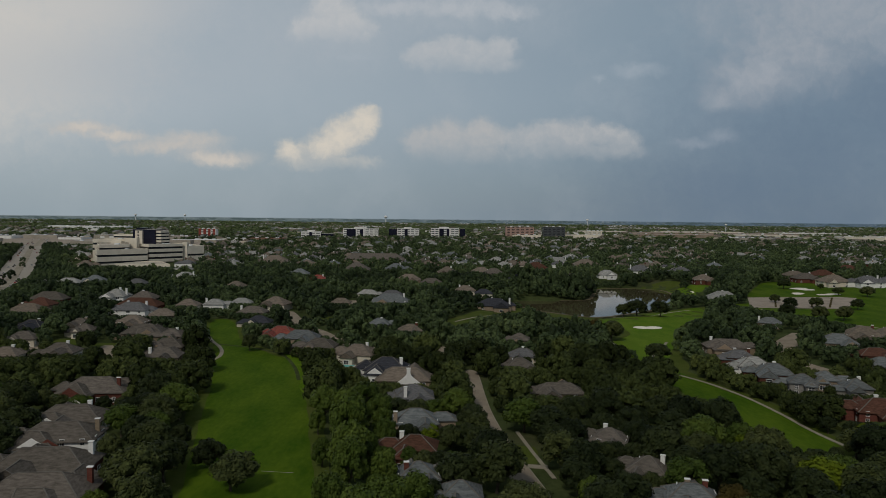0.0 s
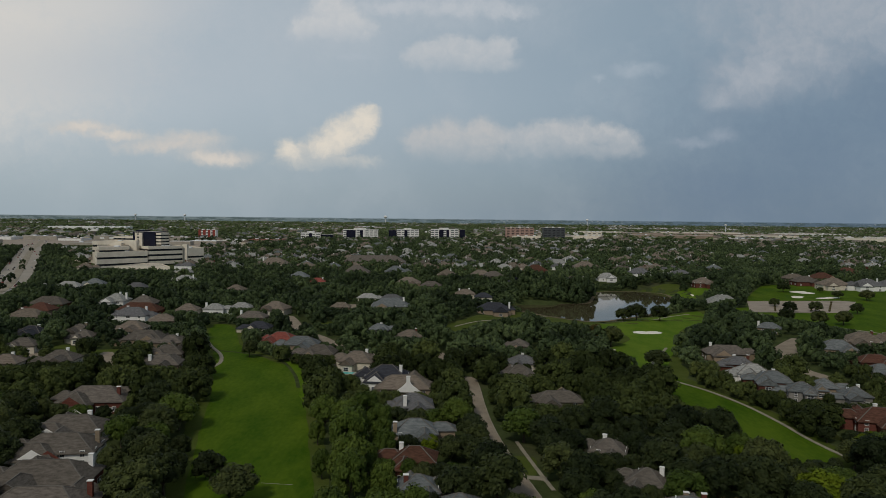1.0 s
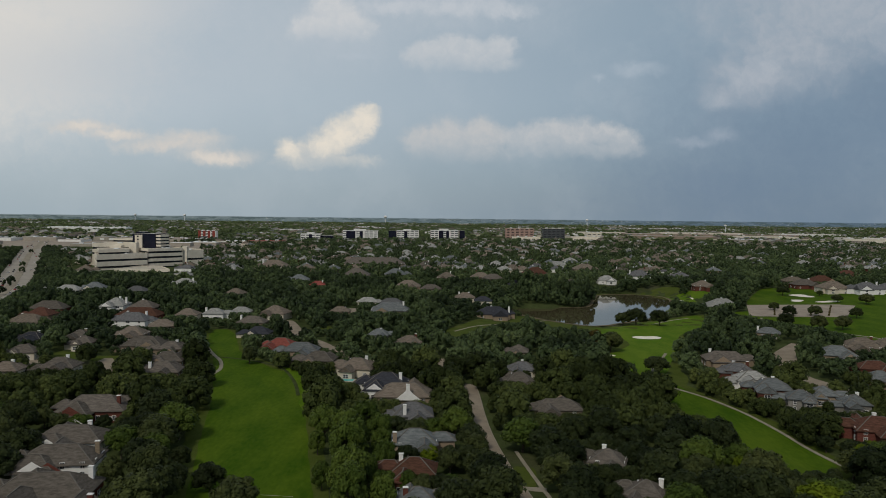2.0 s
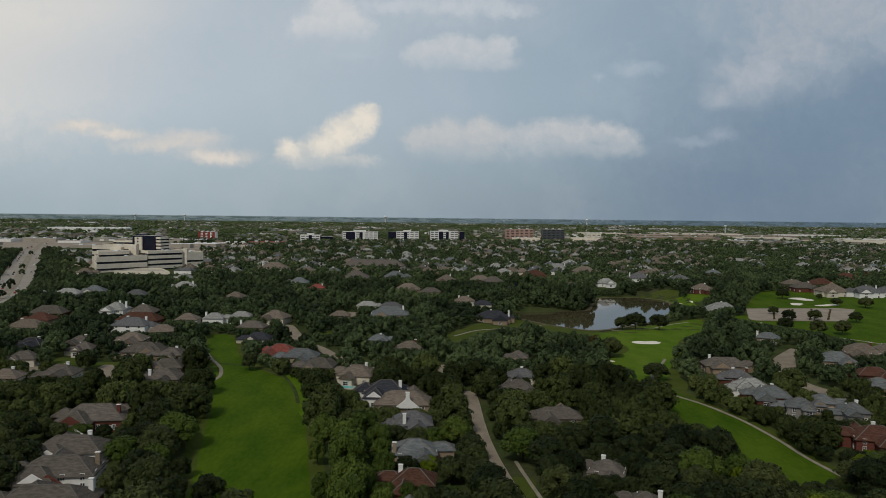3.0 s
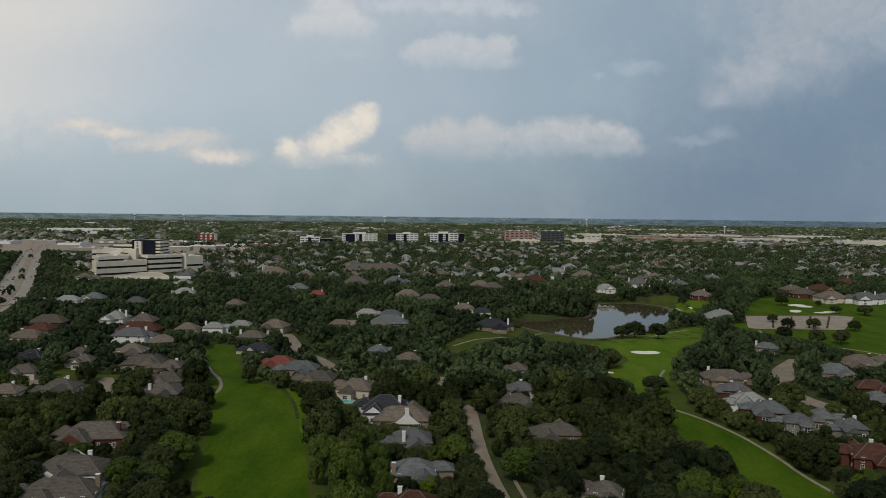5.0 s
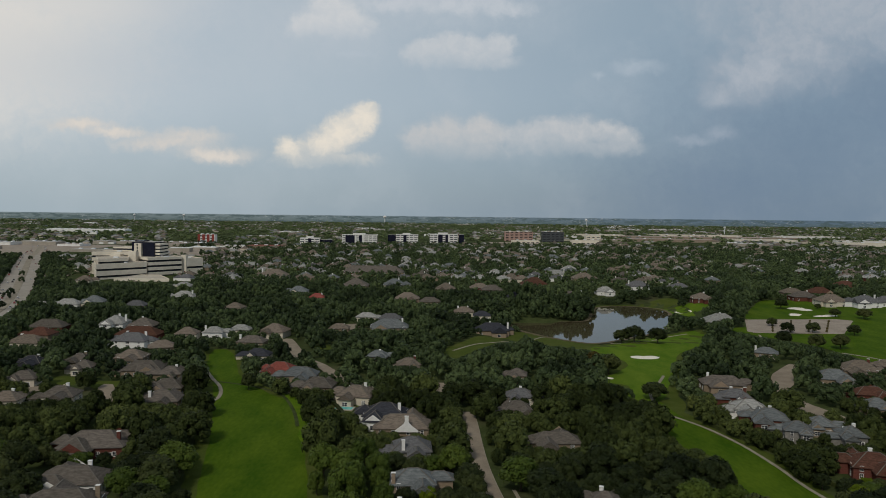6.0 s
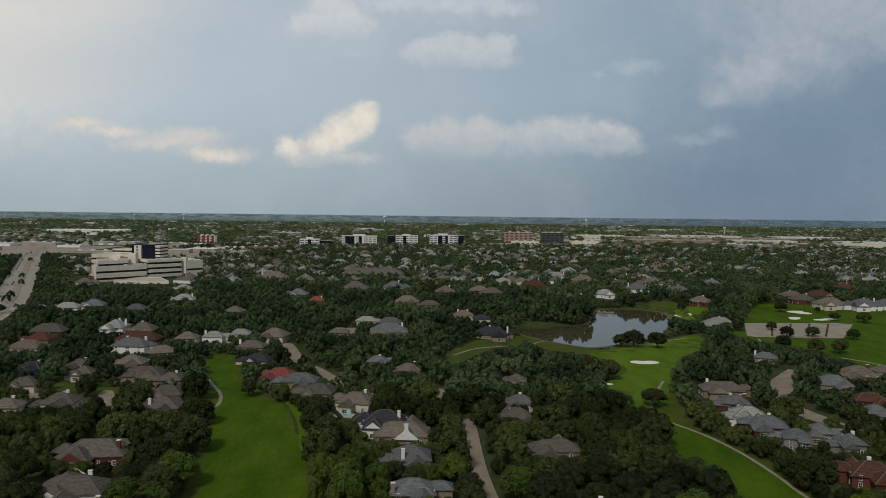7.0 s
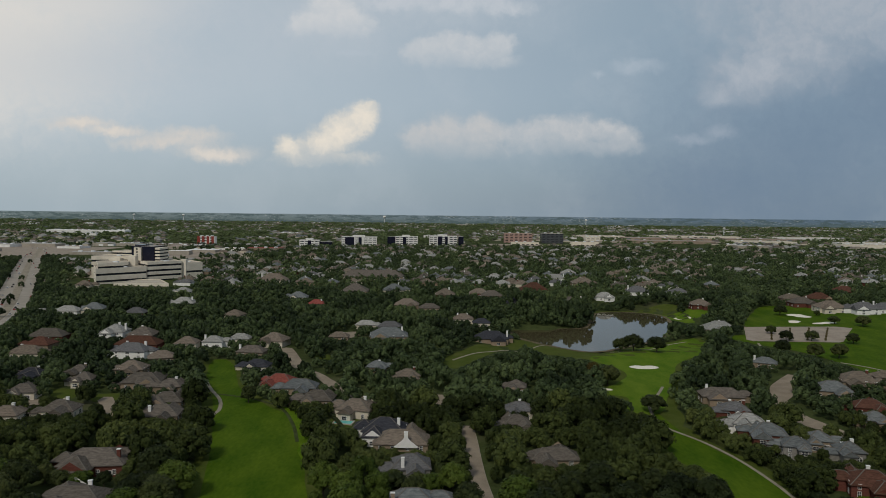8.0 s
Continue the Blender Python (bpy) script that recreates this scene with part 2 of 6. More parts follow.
LEAF_YELLOW = material("yellow_leaves", (0.06, 0.09, 0.006), (0.11, 0.14, 0.012), 2.0, 0.75, 0.0, 5.0, vary=0.15)
LEAF_RUST = material("rusty_leaves", (0.034, 0.030, 0.009), (0.07, 0.052, 0.016), 2.0, 0.75, 0.0, 5.0, vary=0.2)
BARK = material("bark", (0.06, 0.048, 0.036), (0.12, 0.10, 0.08), 0.6, 0.95, 0.6)

ROOFS = {
    "g": material("grey_brown_shingles", (0.0642, 0.0560, 0.0472), (0.1487, 0.1299, 0.1102), 1.7, 0.9, 0.5, 9.0, 0.18, stretch=(1, 1, 5)),
    "d": material("dark_slate_shingles", (0.0593, 0.0593, 0.0618), (0.1601, 0.1591, 0.1601), 1.1, 0.85, 0.5, 9.0, 0.15, stretch=(1, 1, 5)),
    "b": material("blue_grey_shingles", (0.0692, 0.0769, 0.0801), (0.1763, 0.1872, 0.1840), 1.7, 0.85, 0.5, 9.0, 0.15, stretch=(1, 1, 5)),
    "t": material("tan_shingles", (0.0872, 0.0717, 0.0566), (0.2068, 0.1723, 0.1378), 1.7, 0.9, 0.5, 9.0, 0.15, stretch=(1, 1, 5)),
    "r": material("red_roof_tiles", (0.1211, 0.0337, 0.0268), (0.2861, 0.0892, 0.0718), 1.4, 0.8, 0.5, 8.0, 0.1, stretch=(1, 1, 5)),
    "m": material("red_brown_shingles", (0.0484, 0.0245, 0.0170), (0.1214, 0.0603, 0.0427), 1.4, 0.9, 0.5, 9.0, 0.1, stretch=(1, 1, 5)),
    "k": material("black_shingles", (0.0211, 0.0218, 0.0265), (0.0575, 0.0598, 0.0701), 1.4, 0.8, 0.5, 9.0, 0.1, stretch=(1, 1, 5)),
    "p": material("pale_grey_shingles", (0.1551, 0.1551, 0.1452), (0.3421, 0.3382, 0.3137), 1.7, 0.85, 0.5, 9.0, 0.12, stretch=(1, 1, 5)),
}
WALLS = {
    "w": material("white_render", (0.68, 0.67, 0.64), (0.80, 0.79, 0.76), 2.5, 0.8, 0.1, 7.0),
    "c": material("cream_render", (0.50, 0.45, 0.36), (0.62, 0.56, 0.46), 2.5, 0.85, 0.1, 7.0, 0.1),
    "n": material("tan_brick", (0.216, 0.166, 0.115), (0.302, 0.238, 0.173), 1.2, 0.9, 0.4, 9.0, 0.15, stretch=(1, 1, 4)),
    "x": material("red_brick", (0.096, 0.035, 0.025), (0.151, 0.060, 0.045), 1.2, 0.9, 0.4, 9.0, 0.12, stretch=(1, 1, 4)),
    "s": material("grey_stone", (0.158, 0.151, 0.137), (0.259, 0.245, 0.223), 1.2, 0.9, 0.4, 7.0, 0.12),
}
RIDGE = material("ridge_tiles", (0.112, 0.102, 0.089), (0.155, 0.141, 0.124), 1.0, 0.85)
TRIM = material("white_trim", (0.66, 0.65, 0.62), (0.78, 0.77, 0.74), 1.5, 0.6)
GLASS = material("dark_window_glass", (0.015, 0.018, 0.022), (0.03, 0.034, 0.04), 2.0, 0.08)
GARAGE = material("garage_paint", (0.42, 0.38, 0.32), (0.55, 0.50, 0.43), 1.5, 0.6)
PRECAST = material("cream_precast", (0.62, 0.56, 0.46), (0.76, 0.70, 0.59), 7.0, 0.85, 0.1, 6.0)
PRECAST_WHITE = material("white_precast", (0.66, 0.65, 0.62), (0.8, 0.79, 0.76), 6.0, 0.8, 0.1, 6.0)
ROOF_FLAT = material("gravel_roof", (0.36, 0.32, 0.26), (0.50, 0.45, 0.37), 8.0, 0.95, 0.1, patch=0.4, bare=(0.34, 0.3, 0.25))
ROOF_GREY = material("grey_membrane", (0.28, 0.27, 0.25), (0.44, 0.42, 0.39), 8.0, 0.9, 0.1, patch=0.3, bare=(0.2, 0.19, 0.18))
CURTAIN = material("blue_black_curtain_wall", (0.010, 0.011, 0.022), (0.018, 0.019, 0.036), 5.0, 0.12)
PINK = material("pink_brown_brick", (0.34, 0.22, 0.18), (0.46, 0.31, 0.26), 5.0, 0.9, 0.1)
METAL = material("painted_steel", (0.6, 0.62, 0.63), (0.72, 0.74, 0.75), 4.0, 0.5)


# ---- building blocks ----
def mesh_of(name, bm, mats):
    me = bpy.data.meshes.new(name)
    bm.to_mesh(me)
    bm.free()
    for m in mats if isinstance(mats, (list, tuple)) else [mats]:
        me.materials.append(m)
    return me


def part(name, data, mat, parent, label="", m=None):
    """One mesh object under a thing or a part; data: a bmesh, or a mesh that alike parts share."""
    if isinstance(data, bmesh.types.BMesh):
        data = mesh_of(name, data, mat)
    ob = new(name, data)
    ob.parent = parent
    if m is not None:
        ob.matrix_basis = m
    return tagged(ob, label)


def box(bm, x0, y0, z0, x1, y1, z1, mi=0):
    vs = [bm.verts.new((x, y, z)) for z in (z0, z1) for x, y in ((x0, y0), (x1, y0), (x1, y1), (x0, y1))]
    for q in ((3, 2, 1, 0), (4, 5, 6, 7), (0, 1, 5, 4), (1, 2, 6, 5), (2, 3, 7, 6), (3, 0, 4, 7)):
        bm.faces.new([vs[i] for i in q]).material_index = mi
    return vs


def poly(bm, pts, mi=0):
    f = bm.faces.new([bm.verts.new(p) for p in pts])
    f.material_index = mi
    return f


CONTROL = ((-14, 213, -4.5), (-110, 221, -2), (60, 255, -4.5), (134, 266, -7.5), (125, 340, -6), (130, 425, -5), (0, 340, -1.5),
           (-110, 383, 0.5), (-165, 323, 0.5), (-270, 442, 9), (-233, 500, 3), (40, 510, -2), (170, 493, -4.5), (296, 552, 2))
CONTROL_FAR = ((228, 561, 1), (370, 617, 8), (-30, 544, 0), (-516, 883, 6), (-200, 825, 4), (120, 859, 1), (-340, 859, -2),
               (-150, 1616, 13), (500, 1106, 9), (-820, 1420, 8), (0, 2551, 14), (-2000, 4500, 10), (0, 4700, 10), (2000, 4500, 10))
CA = np.array(CONTROL + CONTROL_FAR, float)
CS = 2 * (20 + 0.2 * CA[:, 1]) ** 2


def heights(x, y):
    """The lie of the land: a few soft rises and hollows."""
    x, y = np.asarray(x, float)[..., None], np.asarray(y, float)[..., None]
    w = np.exp(-((x - CA[:, 0]) ** 2 + (y - CA[:, 1]) ** 2) / CS)
    z = (w * CA[:, 2]).sum(-1) / (w.sum(-1) + 1e-6)
    # the hollow that holds the pond
    x, y = x[..., 0], y[..., 0]
    r = np.minimum(np.minimum(np.hypot((x - 92) / 52, (y - 540) / 46), np.hypot((x - 158) / 52, (y - 580) / 62)), np.hypot((x - 180) / 52, (y - 640) / 82))
    k = np.clip((1.45 - r) / 0.45, 0, 1)
    k = k * k * (3 - 2 * k)
    return z * (1 - k) + np.minimum(z, -4.4) * k


def land(x, y):
    return float(heights(x, y))


# ---- plan of the open ground ----
FAIRWAY_WEST = ((-140, 435), (-133, 400), (-122, 373), (-106, 327), (-90, 273), (-81, 237), (-73, 205), (-64, 170), (-54, 128), (-24, 128), (-31, 175), (-39, 208), (-49, 254), (-58, 289), (-66, 320), (-85, 341), (-104, 367), (-128, 430))
FAIRWAY_EAST = ((108, 350), (111, 320), (118, 295), (125, 275), (127, 252), (127, 236), (128, 224), (124, 219), (114, 217), (105, 221), (100, 229), (104, 241), (107, 258), (104, 273), (96, 281), (99, 304), (102, 327))
GREEN_EAST = ((100, 466), (116, 492), (130, 506), (173, 537), (209, 566), (192, 500), (155, 455), (132, 398), (117, 361), (108, 346), (95, 350), (101, 374), (87, 385), (102, 404), (114, 431))
SHORE_STRIP = ((0, 452), (14, 486), (36, 526), (64, 549), (90, 515), (112, 502), (107, 464), (85, 473), (61, 500), (40, 487), (8, 430))
POND = ((60, 592), (66, 553), (90, 518), (110, 504), (135, 522), (163, 547), (185, 576), (207, 635), (215, 684), (208, 699), (183, 709), (157, 699), (140, 650), (128, 611), (107, 601), (82, 597))
GRASS_EAST = ((312, 694), (351, 708), (432, 680), (440, 595), (330, 476), (270, 424), (262, 451), (252, 489), (238, 510), (222, 544), (249, 562), (262, 606))
CAR_PARK = ((254, 588), (330, 586), (339, 578), (300, 522), (296, 520), (236, 528), (233, 534))
GREEN_SMALL = ((213, 690), (258, 684), (240, 636), (219, 655))
SHORE_FAR = ((148, 712), (235, 724), (226, 684), (208, 703), (183, 713), (157, 703))
STREET = ((12, 319), (13, 298), (13.5, 276), (14.5, 253), (16.5, 231), (19.5, 209), (22.5, 190), (25, 174), (29, 145))
STREET_VIEW = tuple((x - 2.0, y) for x, y in STREET[1:]) + tuple((x + 3.5, y) for x, y in STREET[:0:-1])
ARTERIAL = ((-846, 1497), (-728, 1271), (-650, 1116), (-489, 819), (-388, 629), (-340, 522), (-297, 408), (-248, 289))
CROSS_ROAD = ((-900, 1208), (-640, 1191), (-300, 1225))
SIDE_ROAD = ((-112, 473), (-101, 467), (-95, 454), (-86, 425), (-68, 401), (-54, 374), (-36, 357))
EAST_ROAD = ((215, 425), (200, 408), (190, 394), (180, 366), (178, 347), (181, 332), (186, 315), (192, 281))
CART_PATH = ((110, 367), (106, 349), (105, 327), (113, 311), (118, 300), (123, 282), (126, 259), (127, 239), (131, 219), (138, 201))
CART_WEST = ((-127, 381), (-119, 365), (-109, 347), (-104, 329), (-106, 315))


def resample(pts, step):
    """A smooth line through the points."""
    p = np.array(pts, float)
    out = []
    for i in range(len(p) - 1):
        a, b, c, d = p[max(i - 1, 0)], p[i], p[i + 1], p[min(i + 2, len(p) - 1)]
        n = max(1, int(np.hypot(*(c - b)) / step))
        for k in range(n):
            u = k / n
            out.append(0.5 * (2 * b + (c - a) * u + (2 * a - 5 * b + 4 * c - d) * u * u + (3 * b - a - 3 * c + d) * u ** 3))
    return np.array(out + [p[-1]])


def outline(pts, step=4.0, wobble=0.8, seed=0.0):
    p = resample(tuple(pts[-1:]) + tuple(pts) + tuple(pts[:1]), step)
    n = max(1, len(resample(tuple(pts[-1:]) + tuple(pts[:1]), step)) - 1)
    p = p[n:-1] if n < len(p) - 4 else p
    for q in p:
        v = noise.noise_vector(Vector((q[0] * 0.11, q[1] * 0.11, seed)))
        q += np.array((v.x, v.y)) * wobble
    return p


def draped(name, pts, lift, mat, step=12.0, wobble=0.8, level=None, straight=False):
    """A patch of surface that follows the land, cut into small pieces so that it bends with it."""
    edge = np.array(pts, float) if straight else outline(pts, 4.0, wobble)
    bm = bmesh.new()
    f = bm.faces.new([bm.verts.new((x, y, 0)) for x, y in edge])
    bmesh.ops.triangulate(bm, faces=[f])
    if level is None:
        for axis in (0, 1):
            lo, hi = edge[:, axis].min(), edge[:, axis].max()
            v = lo + step
            while v < hi:
                co, no = [0, 0, 0], [0, 0, 0]
                co[axis], no[axis] = v, 1
                bmesh.ops.bisect_plane(bm, geom=bm.verts[:] + bm.edges[:] + bm.faces[:], plane_co=co, plane_no=no)
                v += step
    for v in bm.verts:
        v.co.z = (land(v.co.x, v.co.y) if level is None else level) + lift
    bmesh.ops.recalc_face_normals(bm, faces=bm.faces[:])
    if sum(f.normal.z for f in bm.faces) < 0:
        bmesh.ops.reverse_faces(bm, faces=bm.faces[:])
    ob = new(name, mesh_of(name, bm, mat))
    return ob


def ribbon(name, pts, width, lift, mat, offset=0.0, step=5.0, kerb=0.0):
    """A road or path along a line, laid on the land, with sides."""
    p = resample(pts, step)
    d = np.gradient(p, axis=0)
    d /= np.linalg.norm(d, axis=1)[:, None]
    side = np.stack((d[:, 1], -d[:, 0]), 1)
    bm = bmesh.new()
    rows = []
    for q, s in zip(p, side):
        row = []
        for o, z in ((-width / 2, -0.3), (-width / 2, 0.0), (0.0, 0.05), (width / 2, 0.0), (width / 2, -0.3)):
            x, y = q + s * (o + offset)
            row.append(bm.verts.new((x, y, land(x, y) + lift + z)))
        rows.append(row)
    for a, b in zip(rows, rows[1:]):
        for i in range(4):
            bm.faces.new((a[i], a[i + 1], b[i + 1], b[i]))
    bmesh.ops.recalc_face_normals(bm, faces=bm.faces[:])
    if sum(f.normal.z for f in bm.faces) < 0:
        bmesh.ops.reverse_faces(bm, faces=bm.faces[:])
    return new(name, mesh_of(name, bm, mat))


def inside(pts, x, y):
    hit, j = False, len(pts) - 1
    for i in range(len(pts)):
        (xi, yi), (xj, yj) = pts[i], pts[j]
        if (yi > y) != (yj > y) and x < (xj - xi) * (y - yi) / (yj - yi) + xi:
            hit = not hit
        j = i
    return hit


def away(pts, x, y):
    """The distance from a line of points."""
    p = np.array(pts, float)
    a, b = p[:-1], p[1:]
    ab = b - a
    u = np.clip((((x, y) - a) * ab).sum(1) / (ab * ab).sum(1), 0, 1)
    return float(np.hypot(*(a + ab * u[:, None] - (x, y)).T).min())


# ---- ground, roads, water ----
def ground_sheet():
    ys = np.concatenate((np.arange(-400, 100, 50), np.arange(100, 900, 10), np.geomspace(900, 4950, 70)))
    bm = bmesh.new()
    rows = []
    for y in ys:
        reach = max(700, 0.8 * y + 250)
        n = 150
        xs = np.linspace(-reach, reach, n)
        zs = heights(xs, np.full(n, y))
        row = []
        for x, z in zip(xs, zs):
            if 470 < y < 710 and 40 < x < 220 and inside(POND, x, y):
                z = min(z, -6.0)
            row.append(bm.verts.new((x, y, z)))
        rows.append(row)
    for a, b in zip(rows, rows[1:]):
        for i in range(len(a) - 1):
            bm.faces.new((a[i], a[i + 1], b[i + 1], b[i])).smooth = True
    return tagged(new("ground", mesh_of("ground", bm, GROUND)), "dark grassy ground under suburban trees", "ground", kind="structure")


def expand(pts, by):
    """The outline pushed outwards."""
    p = np.array(pts, float)
    d = np.roll(p, -1, 0) - np.roll(p, 1, 0)
    nrm = np.stack((d[:, 1], -d[:, 0]), 1) / np.linalg.norm(d, axis=1)[:, None]
    area = (p[:, 0] * np.roll(p[:, 1], -1) - np.roll(p[:, 0], -1) * p[:, 1]).sum()
    return tuple(map(tuple, p + nrm * by * (1 if area > 0 else -1)))


ground_sheet()
for pts in (FAIRWAY_WEST, FAIRWAY_EAST, GREEN_EAST):
    tagged(draped("rough", expand(pts, 5.0), 0.07, ROUGH, wobble=2.0), "longer rough grass along the golf course", "grass", kind="structure")
for name, pts, lift, mat, label in (
        ("fairway", FAIRWAY_WEST, 0.14, FAIRWAY, "long mown green golf fairway between trees"),
        ("fairway", FAIRWAY_EAST, 0.14, FAIRWAY, "curving mown green golf fairway beside houses"),
        ("putting_green", GREEN_EAST, 0.16, GREEN, "bright green golf turf beside the pond"),
        ("lawn", SHORE_STRIP, 0.13, ROUGH, "strip of yellowish grass along the pond shore"),
        ("lawn", SHORE_FAR, 0.13, ROUGH, "grassy far bank of the pond"),
        ("lawn", GRASS_EAST, 0.13, FAIRWAY, "wide golf grass round a car park"),
        ("putting_green", GREEN_SMALL, 0.15, GREEN, "small bright green beyond the pond")):
    tagged(draped(name, pts, lift, mat), label, "grass", kind="structure")
LUSH = material("lush_grass", (0.0500, 0.1050, 0.0040), (0.0980, 0.1500, 0.0100), 5.0, 0.9, 0.4, 8.0)
tagged(draped("rough", ((-78, 339), (-66, 314), (-59, 290), (-54, 272), (-47, 262), (-52, 287), (-60, 316), (-70, 336)), 0.2, LUSH, wobble=1.2), "bright lush grass along the fairway edge", "grass", kind="structure")
tagged(ribbon("rough", ((-116, 358), (-97, 352), (-78, 339), (-66, 314), (-59, 290)), 1.6, 0.24, GROUND), "narrow dark grassy swale across the fairway", "grass", kind="structure")
BUNKERS = ((130, 445, 6.0, 5.5), (92, 391, 3.2, 2.2), (328, 645, 9.0, 7.0), (308, 612, 6.0, 4.5), (331, 604, 8.0, 4.5), (230, 668, 5.0, 8.0))
tagged(draped("car_park", CAR_PARK, 0.3, LOT, straight=True), "empty pale dusty car park with dark planted strips", "car park", kind="structure")

WATER = bpy.data.materials.new("pond_water")
WATER.use_nodes = True
wb = WATER.node_tree.nodes["Principled BSDF"]
wb.inputs["Base Color"].default_value, wb.inputs["Roughness"].default_value = (0.062, 0.053, 0.028, 1), 0.03
wb.inputs["IOR"].default_value = 1.33
wtex, wbump = WATER.node_tree.nodes.new("ShaderNodeTexNoise"), WATER.node_tree.nodes.new("ShaderNodeBump")
wgeo = WATER.node_tree.nodes.new("ShaderNodeNewGeometry")
wtex.inputs["Scale"].default_value = 0.8
wbump.inputs["Strength"].default_value, wbump.inputs["Distance"].default_value = 0.06, 0.05
WATER.node_tree.links.new(wgeo.outputs["Position"], wtex.inputs["Vector"])
WATER.node_tree.links.new(wtex.outputs["Fac"], wbump.inputs["Height"])
WATER.node_tree.links.new(wbump.outputs[0], wb.inputs["Normal"])
POND_LEVEL = -4.05
MUD = material("muddy_bank", (0.085, 0.070, 0.042), (0.15, 0.125, 0.08), 3.0, 0.9, 0.3, patch=0.4, bare=(0.06, 0.065, 0.025))
tagged(draped("bank", expand(POND, 3.5), -0.06, MUD, wobble=1.5, level=POND_LEVEL), "muddy brown margin of the pond", "bank", kind="structure")
tagged(draped("water", POND, 0.0, WATER, wobble=1.5, level=POND_LEVEL), "still brown pond mirroring sky and trees", "water", kind="structure")

tagged(ribbon("road", STREET, 7.0, 0.22, STREET_PAVING), "pale concrete residential street between trees", "road", kind="structure")
tagged(ribbon("road", SIDE_ROAD, 6.5, 0.22, STREET_PAVING), "pale concrete side street", "road", kind="structure")
tagged(ribbon("road", EAST_ROAD, 7.0, 0.22, STREET_PAVING), "pale concrete street behind houses", "road", kind="structure")
tagged(ribbon("road", ARTERIAL, 13.5, 0.3, ASPHALT, 10.8, 20.0), "wide pale carriageway of a busy road", "road", kind="structure")
tagged(ribbon("road", ARTERIAL, 13.5, 0.3, ASPHALT, -10.8, 20.0), "wide pale carriageway of a busy road", "road", kind="structure")
tagged(ribbon("road_median", ARTERIAL, 7.8, 0.42, MEDIAN, 0.0, 20.0), "worn grass strip between two carriageways", "road", kind="structure")
tagged(ribbon("road", CROSS_ROAD, 26.0, 0.4, ASPHALT, 0.0, 30.0), "pale crossing road far off", "road", kind="structure")
tagged(ribbon("path", CART_PATH, 1.5, 0.26, CART), "narrow pale golf cart path along the fairway", "path", kind="structure")
tagged(ribbon("path", CART_WEST, 1.8, 0.26, CART), "short curved pale cart path", "path", kind="structure")


def bunker(x, y, rx, ry, seed):
    """A kidney-shaped sand trap, sunk in the turf behind a low lip."""
    bm = bmesh.new()
    n = 26
    rings = []
    for k, dz in ((1.12, 0.2), (1.0, 0.45), (0.8, 0.3), (0.4, 0.22)):
        ring = []
        for i in range(n):
            t = i * 2 * math.pi / n
            r = k * (1 + 0.36 * math.cos(2 * t + seed) + 0.12 * math.sin(3 * t + seed * 2))
            px, py = x + rx * r * math.cos(t), y + ry * r * math.sin(t)
            ring.append(bm.verts.new((px, py, land(px, py) + dz)))
        rings.append(ring)
    for a, b in zip(rings, rings[1:]):
        for i in range(n):
            bm.faces.new((a[i], a[(i + 1) % n], b[(i + 1) % n], b[i]))
    bm.faces.new(rings[-1])
    bmesh.ops.recalc_face_normals(bm, faces=bm.faces[:])
    if sum(f.normal.z for f in bm.faces) < 0:
        bmesh.ops.reverse_faces(bm, faces=bm.faces[:])
    tagged(new("sand_bunker", mesh_of("sand_bunker", bm, SAND)), "white sand bunker sunk in green golf turf", "bunker", "bunkers")


for i, spot in enumerate(BUNKERS):
    bunker(*spot, i * 1.3)

YARDS = (
    ((-84, 455), (-74, 461), (-64, 454), (-72, 445)),
    ((-50, 311), (-37, 311), (-36, 323), (-49, 324)),
    ((-174, 348), (-161, 353), (-155, 344), (-167, 337)),
    ((19, 214), (29, 216), (27, 198), (20, 196)),
    ((118, 381), (121, 346), (111, 323), (105, 340)),
    ((-198, 356), (-187, 358), (-179, 343), (-189, 342)),
)
for pts in YARDS:
    tagged(draped("lawn", pts, 0.13, ROUGH, wobble=0.5), "small garden lawn between trees and houses", "grass", kind="structure")

# pale bits of road, outlined to fit the camera's view through tree gaps
ROAD_PATCHES = (
    ((-109, 469), (-101, 478), (-82, 424), (-85, 415), (-99, 455)),
    ((-68, 403), (-55, 385), (-53, 372), (-64, 387)),
    ((178, 349), (185, 329), (177, 321), (172, 337)),
    ((185, 387), (204, 408), (191, 378), (179, 369)),
    ((-166, 339), (-162, 346), (-146, 316), (-153, 320)),
    ((-199, 334), (-192, 339), (-187, 331), (-195, 328)),
    ((-4, 370), (6, 367), (5, 353), (-4, 354)),
    ((-82, 537), (-66, 550), (-63, 528), (-78, 519)),
)
for pts in ROAD_PATCHES:
    tagged(draped("driveway", pts, 0.29, STREET_PAVING, wobble=0.2), "pale concrete road patch in a gap between trees", "driveway", kind="structure")

CART_POND = ((8, 456), (24, 480), (40, 489), (62, 507), (77, 527), (92, 519))

CART_NORTH = ((127, 398), (119, 381), (113, 371), (110, 367))

CART_EAST = ((236, 521), (227, 483), (227, 461))

CART_FAR_EAST = ((261, 456), (270, 444), (279, 426))

CART_SHORE = ((122, 504), (143, 505), (172, 533), (192, 548))
for pts in (CART_POND, CART_NORTH, CART_EAST, CART_FAR_EAST, CART_SHORE):
    tagged(ribbon("path", pts, 1.6, 0.24, CART), "narrow pale golf cart path across grass", "path", kind="structure")

# ---- houses ----
HOUSES = []


